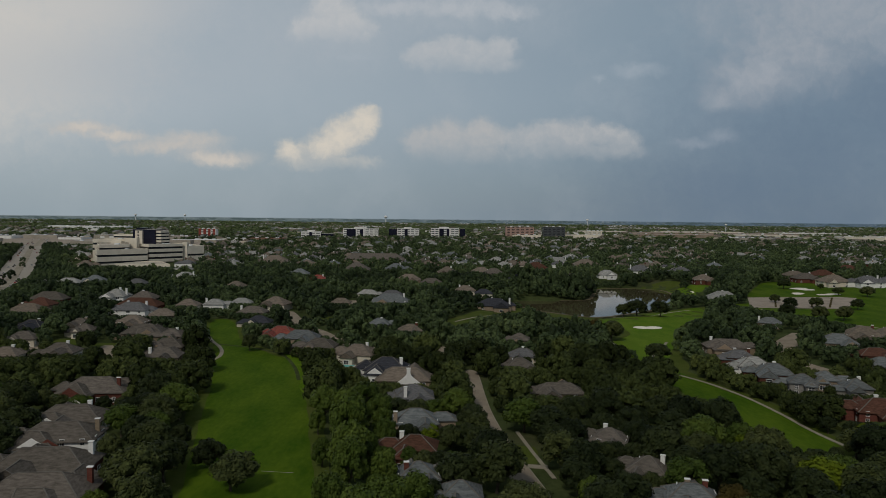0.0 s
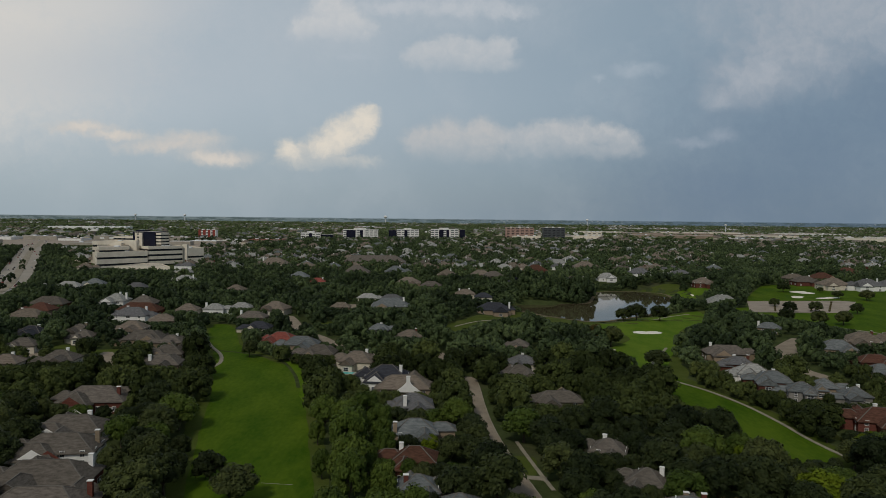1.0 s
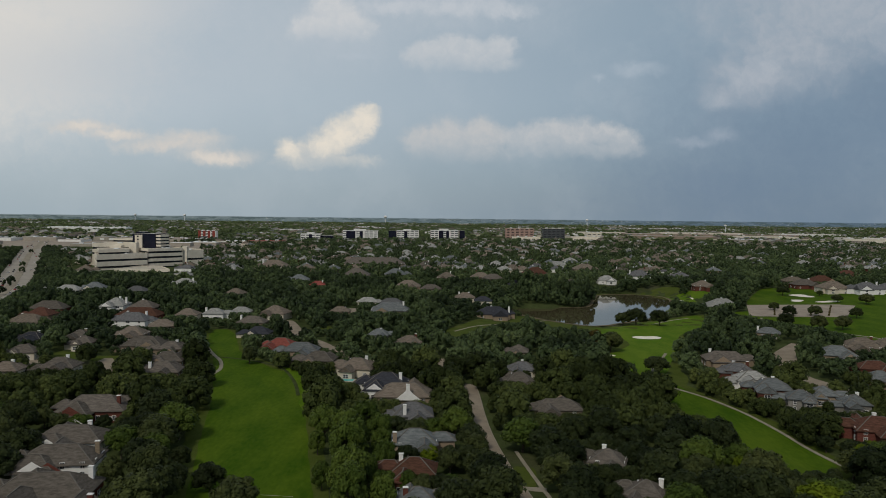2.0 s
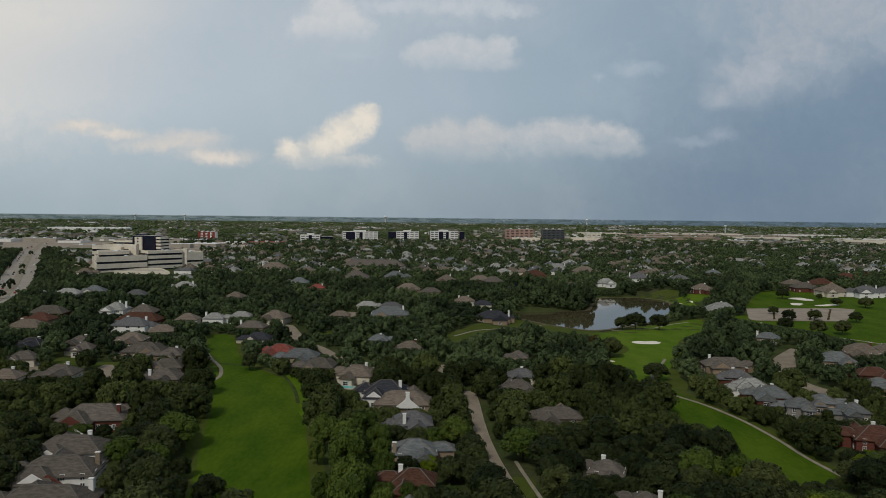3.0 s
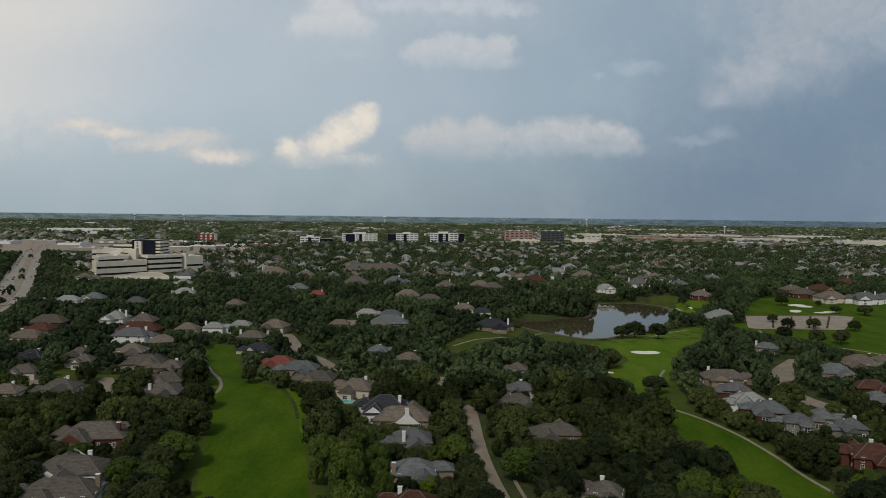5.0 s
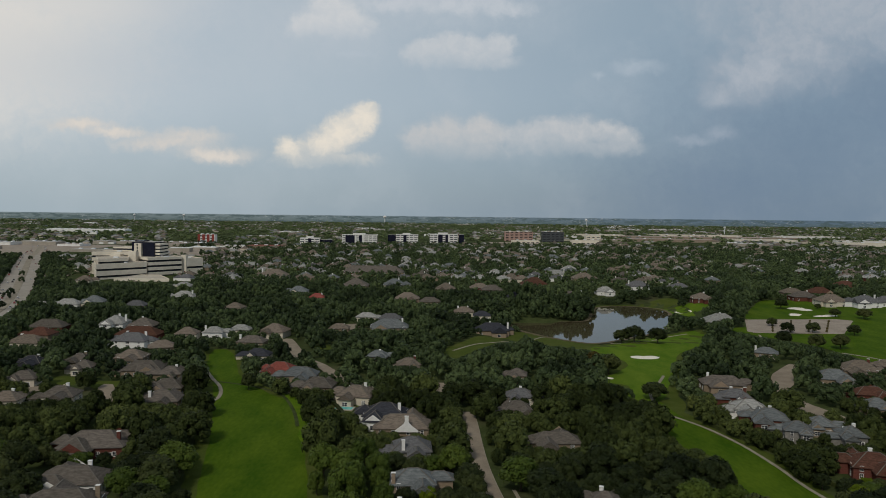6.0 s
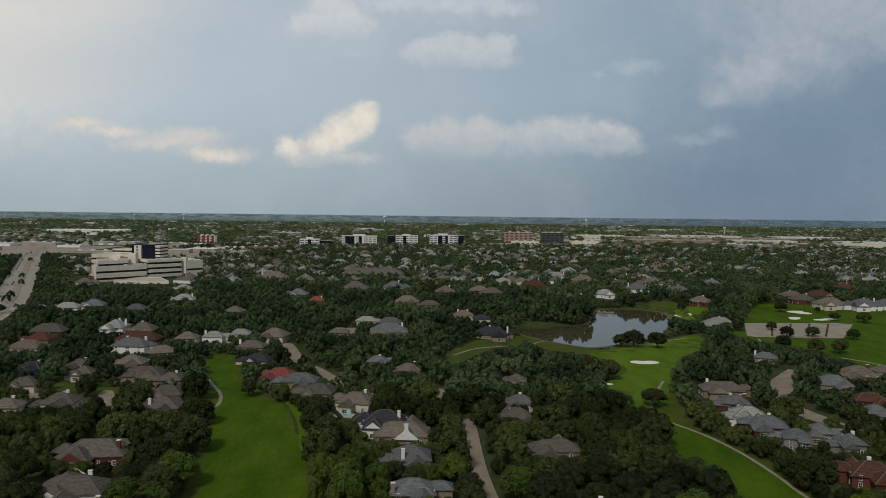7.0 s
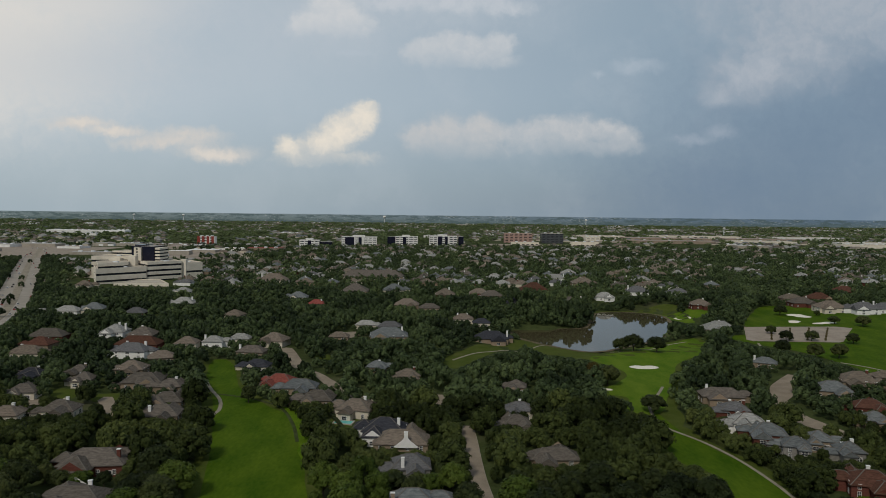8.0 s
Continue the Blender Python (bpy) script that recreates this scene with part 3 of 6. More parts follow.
def hip(bm, x0, y0, x1, y1, z, slope, over=0.55, gables="", lines=None):
    """A pitched roof over a rectangle, with eaves and a fascia; gables: ends ('-', '+') that stop at a gable."""
    x0, y0, x1, y1 = x0 - over, y0 - over, x1 + over, y1 + over
    w, d = x1 - x0, y1 - y0
    rise = min(w, d) / 2 * slope
    if w >= d:
        a = (x0 + (0 if "-" in gables else d / 2), (y0 + y1) / 2, z + rise)
        b = (x1 - (0 if "+" in gables else d / 2), (y0 + y1) / 2, z + rise)
    else:
        a = ((x0 + x1) / 2, y0 + (0 if "-" in gables else w / 2), z + rise)
        b = ((x0 + x1) / 2, y1 - (0 if "+" in gables else w / 2), z + rise)
    lo = [bm.verts.new((x, y, z - 0.28)) for x, y in ((x0, y0), (x1, y0), (x1, y1), (x0, y1))]
    up = [bm.verts.new((x, y, z)) for x, y in ((x0, y0), (x1, y0), (x1, y1), (x0, y1))]
    a, b = bm.verts.new(a), bm.verts.new(b)
    if lines is not None:
        ends = ((up[0], a), (up[3], a), (up[1], b), (up[2], b)) if w >= d else ((up[0], a), (up[1], a), (up[2], b), (up[3], b))
        lines.append((a.co.copy(), b.co.copy()))
        lines.extend((p.co.copy(), q.co.copy()) for p, q in ends)
    bm.faces.new(lo[::-1])
    for i in range(4):
        bm.faces.new((lo[i], lo[(i + 1) % 4], up[(i + 1) % 4], up[i]))
    if w >= d:
        faces = ((up[0], up[1], b, a), (up[2], up[3], a, b), (up[1], up[2], b), (up[3], up[0], a))
    else:
        faces = ((up[1], up[2], b, a), (up[3], up[0], a, b), (up[0], up[1], a), (up[2], up[3], b))
    for f in faces:
        bm.faces.new(f)
    return rise


def pane_meshes():
    made = {}
    for key, (w, h) in {"tall": (1.1, 1.7), "wide": (2.2, 1.6), "door": (1.1, 2.2), "garage": (4.9, 2.3)}.items():
        bm = bmesh.new()
        t, k = 0.12, 0.045
        bars = key in ("tall", "wide")
        xs = [-w / 2 - t, -w / 2] + ([-k, k] if bars else []) + [w / 2, w / 2 + t]
        zs = [-t, 0.0] + ([h / 2 - k, h / 2 + k] if bars else []) + [h, h + t]
        grid = [[bm.verts.new((x, -0.08, z)) for x in xs] for z in zs]
        for r in range(len(zs) - 1):
            for q in range(len(xs) - 1):
                if r % 2 == 0 or q % 2 == 0:
                    bm.faces.new((grid[r][q], grid[r][q + 1], grid[r + 1][q + 1], grid[r + 1][q]))
        thick = bmesh.ops.extrude_face_region(bm, geom=bm.faces[:])
        for v in thick["geom"]:
            if isinstance(v, bmesh.types.BMVert):
                v.co.y = 0.06
        bmesh.ops.recalc_face_normals(bm, faces=bm.faces[:])
        frame_mesh = mesh_of(key + "_frame", bm, TRIM)
        bm = bmesh.new()
        if key == "garage":
            box(bm, -w / 2, -0.03, 0, w / 2, 0.02, h)
        else:
            box(bm, -w / 2, -0.02, 0, w / 2, 0.02, h)
        made[key] = (frame_mesh, mesh_of(key + "_pane", bm, GARAGE if key == "garage" else GLASS))
    return made


PANES = pane_meshes()
CHIMNEYS = {}
for key in ("w", "x", "n", "s"):
    bm = bmesh.new()
    box(bm, -0.62, -0.45, 0, 0.62, 0.45, 9.3)
    CHIMNEYS[key] = mesh_of("chimney", bm, WALLS[key])
bm = bmesh.new()
box(bm, -0.72, -0.55, 0, 0.72, 0.55, 0.18)
CAP = mesh_of("chimney_cap", bm, TRIM)
bm = bmesh.new()
box(bm, -0.14, -0.14, -0.3, 0.14, 0.14, 0.5)
VENT = mesh_of("roof_vent", bm, METAL)


def opening(kind, parent, x, y, z, turn):
    frame_mesh, pane_mesh = PANES[kind]
    name = {"tall": "window", "wide": "window", "door": "door", "garage": "garage_door"}[kind]
    w = part(name, frame_mesh, None, parent, m=pose(x, y, z, 0, 0, turn))
    part("pane" if kind in ("tall", "wide") else "panel", pane_mesh, None, w)


def house(x, y, rz, w, d, roof, wall, chimneys=(), h=5.4, wings="sw", slope=0.64, gable="", label="", detail=2, front="", seed=0, shaped=None):
    """A brick suburban house: hipped main roof, lower wings (s, n: front and back; w, e: sides), chimneys, windows, doors."""
    rnd = random.Random(seed * 7 + int(x * 13 + y * 7))
    z = min(land(x - w / 3, y), land(x + w / 3, y), land(x, y - d / 3))
    root = new("house")
    root.matrix_world = pose(x, y, z - 0.1, 0, 0, rz)
    HOUSES.append((x, y, max(w, d), h * (0.5 if detail and (wall == "w" or 138 < x < 172) else 1.0), rz, w, d))
    wb_, rb, caps = bmesh.new(), bmesh.new(), []
    W2, D2 = w / 2, d / 2
    box(wb_, -W2, -D2, -0.6, W2, D2, h)
    rise = hip(rb, -W2, -D2, W2, D2, h, slope, gables=gable, lines=caps)
    if gable:
        long_x = w >= d
        for end in gable:
            s = -1 if end == "-" else 1
            if long_x:
                pts = [(s * W2, -D2, h), (s * W2, D2, h), (s * W2, 0, h + rise * 0.93)]
            else:
                pts = [(-W2, s * D2, h), (W2, s * D2, h), (0, s * D2, h + rise * 0.93)]
            poly(wb_, pts)
    def close(wall_bm, roof_bm, lines, wall_name, roof_name):
        bmesh.ops.recalc_face_normals(wall_bm, faces=wall_bm.faces[:])
        part(wall_name, wall_bm, WALLS[wall], root)
        over = part(roof_name, roof_bm, ROOFS[roof], root)
        for p, q in lines if detail > 1 else ():
            if (q - p).length > 0.5:
                cap = bmesh.new()
                box(cap, 0, -0.16, -0.05, (q - p).length, 0.16, 0.07)
                turn = (q - p).to_track_quat("X", "Z").to_matrix().to_4x4()
                part("ridge_cap", cap, RIDGE, over, m=Matrix.Translation(p) @ turn)

    close(wb_, rb, caps, "wall", "roof")
    spans = []
    k = 0
    for side in wings:
        k += 1
        wb_, rb, caps = bmesh.new(), bmesh.new(), []
        wh = h - 0.25 * k if k <= 2 else max(3.0, h - 1.2)
        off = rnd.choice((-1, 1)) * rnd.uniform(0.12, 0.25)
        if side in "sn":
            s = -1 if side == "s" else 1
            ww, out = w * rnd.uniform(0.36, 0.52), rnd.uniform(3.0, 6.5)
            cx = off * w
            ya, yb = sorted((s * (D2 - ww * 0.25), s * (D2 + out)))
            box(wb_, cx - ww / 2, ya, -0.6, cx + ww / 2, yb, wh)
            # the wing's ridge runs into the main roof
            inner = s * (D2 - ww * 0.55)
            r = hip(rb, cx - ww / 2, min(inner, s * (D2 + out)), cx + ww / 2, max(inner, s * (D2 + out)), wh, slope * 1.08,
                    gables="" if rnd.random() < (0.0 if front == "gable" else 0.5) else ("-" if s < 0 else "+"), lines=caps)
            e = s * (D2 + out)
            poly(wb_, [(cx - ww / 2, e + s * 0.01, wh - 0.3), (cx + ww / 2, e + s * 0.01, wh - 0.3), (cx, e + s * 0.01, wh + r * 0.84)])
            spans.append((side, cx, ww, e, wh))
        else:
            s = -1 if side == "w" else 1
            dd, out = d * rnd.uniform(0.45, 0.62), rnd.uniform(3.5, 6.5)
            cy = off * d
            xa, xb = sorted((s * (W2 - 0.3), s * (W2 + out)))
            box(wb_, xa, cy - dd / 2, -0.6, xb, cy + dd / 2, wh)
            inner = s * (W2 - dd * 0.5)
            hip(rb, min(inner, s * (W2 + out)), cy - dd / 2, max(inner, s * (W2 + out)), cy + dd / 2, wh, slope, lines=caps)
            spans.append((side, cy, dd, s * (W2 + out), wh))
        close(wb_, rb, caps, "wing_wall", "wing_roof")
    if shaped:
        # a white curved gable that rises past the roof to a chimney
        cx, cy, gw, foot, peak = shaped
        half = [(0.5, 0.0), (0.5, 0.08), (0.36, 0.24), (0.22, 0.40), (0.12, 0.54), (0.08, 0.68), (0.08, 1.0)]
        edge = [(cx + u * gw, foot + v * (peak - foot)) for u, v in half] + [(cx - u * gw, foot + v * (peak - foot)) for u, v in half[::-1]]
        bm = bmesh.new()
        a, b = ([bm.verts.new((px, py, pz)) for px, pz in edge] for py in (cy - 0.3, cy + 0.3))
        bm.faces.new(a), bm.faces.new(b[::-1])
        for i in range(len(a)):
            j = (i + 1) % len(a)
            bm.faces.new((a[i], b[i], b[j], a[j]))
        bmesh.ops.recalc_face_normals(bm, faces=bm.faces[:])
        plate = part("gable", bm, WALLS["w"], root, "white curved gable")
        part("cap", CAP, None, plate, m=Matrix.Translation((cx, cy, peak)) @ Matrix.Scale(0.16 * gw / 1.25, 4, (1, 0, 0)))
    for c in chimneys:
        kind, cx, cy = c[0], c[1], c[2]
        ch = part("chimney", CHIMNEYS[kind], None, root, m=Matrix.Translation((cx * w, cy * d, h + rise + 0.3 - 9.5)) if detail else None)
        part("cap", CAP, None, ch, m=pose(0, 0, 9.3))
    if detail:
        # windows in rows along each wall, clear of the wings
        for side, turn in (("s", 0), ("n", 180), ("w", -90), ("e", 90)):
            length, at = (w, D2) if side in "sn" else (d, W2)
            n = max(2, int(length / (4.6 if detail > 1 else 6.5)))
            for level in ((0.9, 3.6) if h > 4.5 else (0.9,)):
                for i in range(n):
                    u = (i + 0.5) / n * length - length / 2
                    if any(sp[0] == side and abs(u - sp[1]) < sp[2] / 2 + 1.3 for sp in spans):
                        continue
                    kind = "wide" if (i + int(level)) % 3 == 1 else "tall"
                    px, py = (u, -at) if side == "s" else (u, at) if side == "n" else (-at, u) if side == "w" else (at, u)
                    if detail < 2 and side in "ne":
                        continue
                    opening(kind, root, px, py, level, turn)
        for side, c, ww, e, wh in spans:
            if side in "sn":
                turn = 0 if side == "s" else 180
                for level in ((0.9, 3.4) if wh > 4.4 else (0.9,)):
                    opening("wide", root, c, e, level, turn)
            else:
                opening("garage" if ww > 6 else "wide", root, e, c, 0.05 if ww > 6 else 0.9, -90 if side == "w" else 90)
        opening("door", root, W2 * 0.62, -D2, 0.05, 0)
        for i in range(2):
            vx, vy = rnd.uniform(-0.3, 0.3) * w, rnd.uniform(0.1, 0.25) * d
            part("vent", VENT, None, root, m=pose(vx, vy, h + (min(w, d) / 2 - abs(vy)) * slope))
    return tagged(root, label or "suburban house with a hipped shingle roof", "house", "houses")


house(-94.0, 163.2, 4, 23.9, 13.4, "g", "x", (('x', 0.44, 0.2),), 4.1, "wsn", label="red brick house under a grey-brown hipped roof, one chimney", detail=2)
house(-102.1, 180.4, 6, 24.0, 12.7, "g", "x", (('w', 0.42, 0.25),), 4.3, "wsn", label="red brick house under a grey-brown hipped roof, one chimney", detail=2)
house(-109.6, 201.2, 8, 21.4, 12.0, "g", "w", (('n', 0.46, 0.1),), 4.7, "wsn", front="gable", label="white rendered house under a grey-brown hipped roof, one chimney", detail=2)
house(-116.8, 221.6, 6, 20.7, 11.6, "g", "w", (('w', 0.20, 0.3),), 3.9, "wsn", label="white rendered house under a grey-brown hipped roof, one chimney", detail=2)
house(-124.9, 253.8, 5, 22.6, 12.6, "g", "x", (('x', 0.39, -0.2),), 4.3, "wsn", label="red brick house under a grey-brown hipped roof, one chimney", detail=2)
house(-123.9, 312.3, 8, 15.2, 11.2, "g", "n", (('w', -0.3, -0.3),), 3.9, "wsn", label="tan brick house under a grey-brown hipped roof, one chimney", detail=2)
house(-129.7, 333.6, 5, 14.6, 10.2, "g", "n", (), 3.9, "wsn", label="tan brick house under a grey-brown hipped roof", detail=2)
house(-138.0, 359.2, 5, 11.6, 9.0, "g", "n", (('w', 0.2, 0.2),), 4.1, "wsn", label="tan brick house under a grey-brown hipped roof, one chimney", detail=2)
house(-155.4, 367.3, 8, 19.3, 11.6, "g", "n", (), 3.9, "snw", label="tan brick house under a grey-brown hipped roof", detail=2)
house(-171.1, 389.6, 3, 15.3, 11.3, "t", "n", (), 4.9, "snw", label="tan brick house under a tan hipped roof", detail=2)
house(-170.4, 314.5, 5, 14.4, 10.7, "g", "c", (('w', 0.1, 0.35),), 3.9, "snw", label="cream rendered house under a grey-brown hipped roof, one chimney", detail=2)
house(-189.0, 305.4, 4, 12.4, 9.2, "t", "c", (('w', 0.1, 0.3),), 3.9, "snw", label="cream rendered house under a tan hipped roof, one chimney", detail=2)
house(-202.2, 340.3, 8, 12.6, 9.0, "g", "c", (), 4.1, "snw", label="cream rendered house under a grey-brown hipped roof", detail=2)
house(-196.2, 382.3, 5, 10.8, 9.0, "g", "n", (('n', 0.2, 0.2),), 4.1, "snw", label="tan brick house under a grey-brown hipped roof, one chimney", detail=2)
house(-186.5, 367.7, 2, 10.0, 9.0, "g", "c", (), 3.9, "snw", label="cream rendered house under a grey-brown hipped roof", detail=2)
house(-168.1, 424.0, 20, 15.2, 10.6, "t", "n", (), 3.9, "", label="tan brick house under a tan hipped roof", detail=1)
house(-190.9, 435.2, -3, 21.2, 12.7, "d", "w", (('w', -0.2, 0.2), ('w', 0.35, 0.2)), 5.1, "we", label="white rendered house under a dark slate hipped roof, two chimneys", detail=1)
house(-197.5, 461.4, 0, 27.5, 13.7, "m", "x", (), 4.1, "", label="red brick house under a red-brown hipped roof", detail=1)
house(-228.8, 495.6, 0, 15.7, 14.2, "p", "w", (('w', 0.05, 0.3), ('w', 0.45, 0)), 5.3, "s", label="white rendered house under a pale grey hipped roof, two chimneys", detail=1)
house(-207.4, 491.1, 0, 17.9, 14.4, "g", "s", (('w', -0.1, 0.2),), 4.7, "", label="grey stone house under a grey-brown hipped roof, one chimney", detail=1)
house(-255.6, 449.7, 0, 15.8, 12.6, "m", "n", (), 4.1, "w", label="tan brick house under a red-brown hipped roof", detail=1)
house(-266.8, 479.6, 4, 22.9, 13.7, "g", "x", (), 4.1, "", label="red brick house under a grey-brown hipped roof", detail=1)
house(-249.0, 424.6, -5, 20.2, 12.1, "t", "c", (('w', -0.2, 0),), 3.9, "", label="cream rendered house under a tan hipped roof, one chimney", detail=1)
house(-216.8, 372.6, 0, 12.6, 9.0, "k", "s", (('s', 0.2, 0.2),), 4.1, "snw", label="grey stone house under a black hipped roof, one chimney", detail=2)
house(-168.9, 468.7, 5, 14.2, 11.3, "t", "c", (), 4.1, "", label="cream rendered house under a tan hipped roof", detail=1)
house(-153.0, 475.2, 0, 13.5, 9.4, "p", "w", (('w', -0.45, 0.1),), 4.5, "e", label="white rendered house under a pale grey hipped roof, one chimney", detail=1)
house(-335.7, 593.3, 0, 15.1, 10.6, "p", "w", (), 3.1, "", label="white rendered house under a pale grey hipped roof", detail=1)
house(-322.2, 610.1, 0, 20.6, 12.4, "p", "w", (), 3.1, "w", label="white rendered house under a pale grey hipped roof", detail=1)
house(-305.2, 620.5, 10, 18.7, 15.0, "b", "c", (), 4.1, "s", label="cream rendered house under a blue-grey hipped roof", detail=1)
house(-258.0, 597.1, 0, 17.1, 12.0, "d", "x", (), 4.3, "", label="red brick house under a dark slate hipped roof", detail=1)
house(-243.8, 669.9, 0, 21.7, 15.2, "p", "c", (('w', 0.35, 0),), 4.1, "w", label="cream rendered house under a pale grey hipped roof, one chimney", detail=1)
house(-174.9, 599.0, -10, 15.2, 12.2, "t", "c", (), 3.9, "", label="cream rendered house under a tan hipped roof", detail=1)
house(-85.1, 373.7, -8, 16.6, 11.7, "r", "c", (), 4.1, "wsn", label="cream rendered house under a red tile hipped roof", detail=2)
house(-73.1, 366.1, 0, 17.8, 10.7, "b", "n", (), 3.9, "wsn", label="tan brick house under a blue-grey hipped roof", detail=2)
house(-59.9, 345.0, -5, 15.4, 10.8, "g", "n", (), 3.9, "wsn", label="tan brick house under a grey-brown hipped roof", detail=2)
house(-39.2, 329.7, -12, 16.0, 11.8, "t", "c", (('w', 0.2, 0.3),), 4.3, "wsn", label="cream rendered house under a tan hipped roof, one chimney", detail=2)
house(-23.2, 299.1, -4, 17.7, 13.1, "k", "w", (('w', 0.35, -0.15),), 4.9, "wsn", label="white rendered house under a black hipped roof, one chimney", detail=2)
house(-15.5, 289.0, 0, 22.4, 12.6, "t", "n", (), 3.4, "wn", label="tan brick house under a tan roof, white curved gable", detail=2, shaped=(2.2, -7.0, 9.5, 2.2, 8.6))
house(-10.6, 260.4, 4, 14.5, 11.5, "d", "s", (('w', -0.2, -0.45),), 3.9, "snw", label="grey stone house under a dark slate hipped roof, one chimney", detail=2)
house(-8.4, 226.7, 3, 14.1, 10.4, "b", "n", (('n', -0.45, -0.45),), 4.9, "esn", front="gable", label="tan brick house under a blue-grey hipped roof, one chimney", detail=2)
house(-7.4, 202.3, -4, 12.0, 9.0, "m", "x", (('w', -0.35, 0.2),), 4.5, "wsn", label="red brick house under a red-brown hipped roof, one chimney", detail=2)
house(-5.8, 179.8, 5, 10.3, 9.0, "b", "n", (('x', -0.3, -0.1),), 4.7, "esn", label="tan brick house under a blue-grey hipped roof, one chimney", detail=2)
house(4.9, 170.9, 0, 10.0, 9.0, "b", "x", (), 3.5, "snw", label="red brick house under a blue-grey hipped roof", detail=2)
house(-106.7, 410.3, 0, 14.4, 10.1, "k", "c", (), 3.9, "snw", label="cream rendered house under a black hipped roof", detail=1)
house(-120.7, 450.3, -5, 17.2, 10.3, "g", "n", (('w', -0.45, 0),), 3.7, "", label="tan brick house under a grey-brown hipped roof, one chimney", detail=1)
house(-115.2, 488.6, -12, 17.9, 14.3, "t", "c", (), 4.3, "s", front="gable", label="cream rendered house under a tan hipped roof", detail=1)
house(-140.4, 494.0, 0, 14.1, 9.0, "p", "c", (), 3.5, "", label="cream rendered house under a pale grey hipped roof", detail=1)
house(-74.2, 515.6, 0, 13.9, 9.0, "t", "n", (), 3.1, "", label="tan brick house under a tan hipped roof", detail=1)
house(-37.0, 416.5, -6, 11.8, 9.0, "b", "n", (('w', 0.1, 0.0),), 4.3, "esn", label="tan brick house under a blue-grey hipped roof, one chimney", detail=1)
house(-18.0, 397.4, 8, 12.4, 9.1, "t", "n", (('x', 0.3, 0.3),), 4.3, "snw", label="tan brick house under a tan hipped roof, one chimney", detail=2)
house(-37.9, 518.6, 4, 27.2, 16.3, "b", "n", (('w', 0.35, 0.0),), 4.7, "ns", label="tan brick house under a blue-grey hipped roof, one chimney", detail=1)
house(-59.7, 566.5, -5, 16.1, 9.0, "p", "c", (), 4.1, "e", label="cream rendered house under a pale grey hipped roof", detail=1)
house(-40.3, 561.5, 0, 17.9, 10.7, "d", "s", (), 4.1, "", label="grey stone house under a dark slate hipped roof", detail=1)
house(39.0, 535.7, 0, 24.6, 14.8, "k", "n", (('w', -0.05, 0.3), ('w', 0.48, -0.1)), 4.5, "es", label="tan brick house under a black hipped roof, two chimneys", detail=1)
house(19.6, 606.3, 0, 16.4, 11.5, "t", "c", (('w', -0.3, 0.1), ('w', 0.2, 0.1)), 4.1, "", label="cream rendered house under a tan hipped roof, two chimneys", detail=1)
house(34.2, 588.4, 0, 14.0, 9.8, "k", "c", (), 3.9, "", label="cream rendered house under a black hipped roof", detail=1)
house(38.8, 336.9, -6, 13.2, 9.2, "d", "c", (('w', 0.0, 0.3),), 4.3, "esn", label="cream rendered house under a dark slate hipped roof, one chimney", detail=2)
house(35.1, 317.2, 4, 11.6, 9.0, "g", "n", (), 3.9, "snw", label="tan brick house under a grey-brown hipped roof", detail=2)
house(41.8, 381.1, -8, 10.0, 9.0, "g", "n", (), 3.9, "snw", label="tan brick house under a grey-brown hipped roof", detail=2)
house(46.0, 276.1, 0, 18.3, 9.1, "g", "n", (), 3.1, "snw", label="tan brick house under a grey-brown hipped roof", detail=2)
house(51.3, 213.1, -20, 10.3, 9.0, "g", "c", (('w', -0.15, 0.3),), 4.7, "wsn", label="cream rendered house under a grey-brown hipped roof, one chimney", detail=2)
house(56.3, 189.2, -25, 10.0, 9.0, "g", "n", (('w', 0.35, 0.2),), 4.3, "wsn", label="tan brick house under a grey-brown hipped roof, one chimney", detail=2)
house(60.8, 169.3, -10, 12.0, 9.0, "b", "n", (('n', -0.05, 0.2), ('x', 0.3, 0.2)), 4.7, "snw", label="tan brick house under a blue-grey hipped roof, two chimneys", detail=2)
house(148.9, 369.1, -6, 21.4, 10.7, "g", "n", (('w', -0.3, 0.45),), 4.3, "esn", label="tan brick house under a grey-brown hipped roof, one chimney", detail=2)
house(145.7, 345.2, -8, 13.1, 9.0, "d", "x", (('w', -0.1, 0.3), ('x', 0.4, 0.3)), 4.1, "snw", label="red brick house under a dark slate hipped roof, two chimneys", detail=2)
house(141.1, 318.6, -10, 14.2, 10.5, "p", "w", (), 6.0, "snw", label="white rendered house under a pale grey hipped roof", detail=2)
house(143.1, 303.5, -14, 14.7, 10.9, "b", "x", (('w', 0.05, 0.2),), 6.2, "swn", front="gable", label="red brick house under a blue-grey hipped roof, one chimney", detail=2)
house(148.2, 288.7, -18, 10.5, 9.0, "b", "s", (), 5.8, "snw", label="grey stone house under a blue-grey hipped roof", detail=2)
house(164.1, 301.1, -15, 10.2, 9.0, "b", "n", (), 4.3, "esn", label="tan brick house under a blue-grey hipped roof", detail=2)
house(169.2, 286.7, -10, 10.0, 9.0, "b", "s", (('w', 0.2, 0.3),), 4.5, "snw", label="grey stone house under a blue-grey hipped roof, one chimney", detail=2)
house(157.0, 251.4, -14, 16.1, 11.9, "m", "x", (('w', 0.0, 0.3),), 4.9, "wsn", label="red brick house under a red-brown hipped roof, one chimney", detail=2)
house(213.2, 379.6, -15, 18.4, 12.9, "b", "n", (), 4.5, "wsn", label="tan brick house under a blue-grey hipped roof", detail=2)
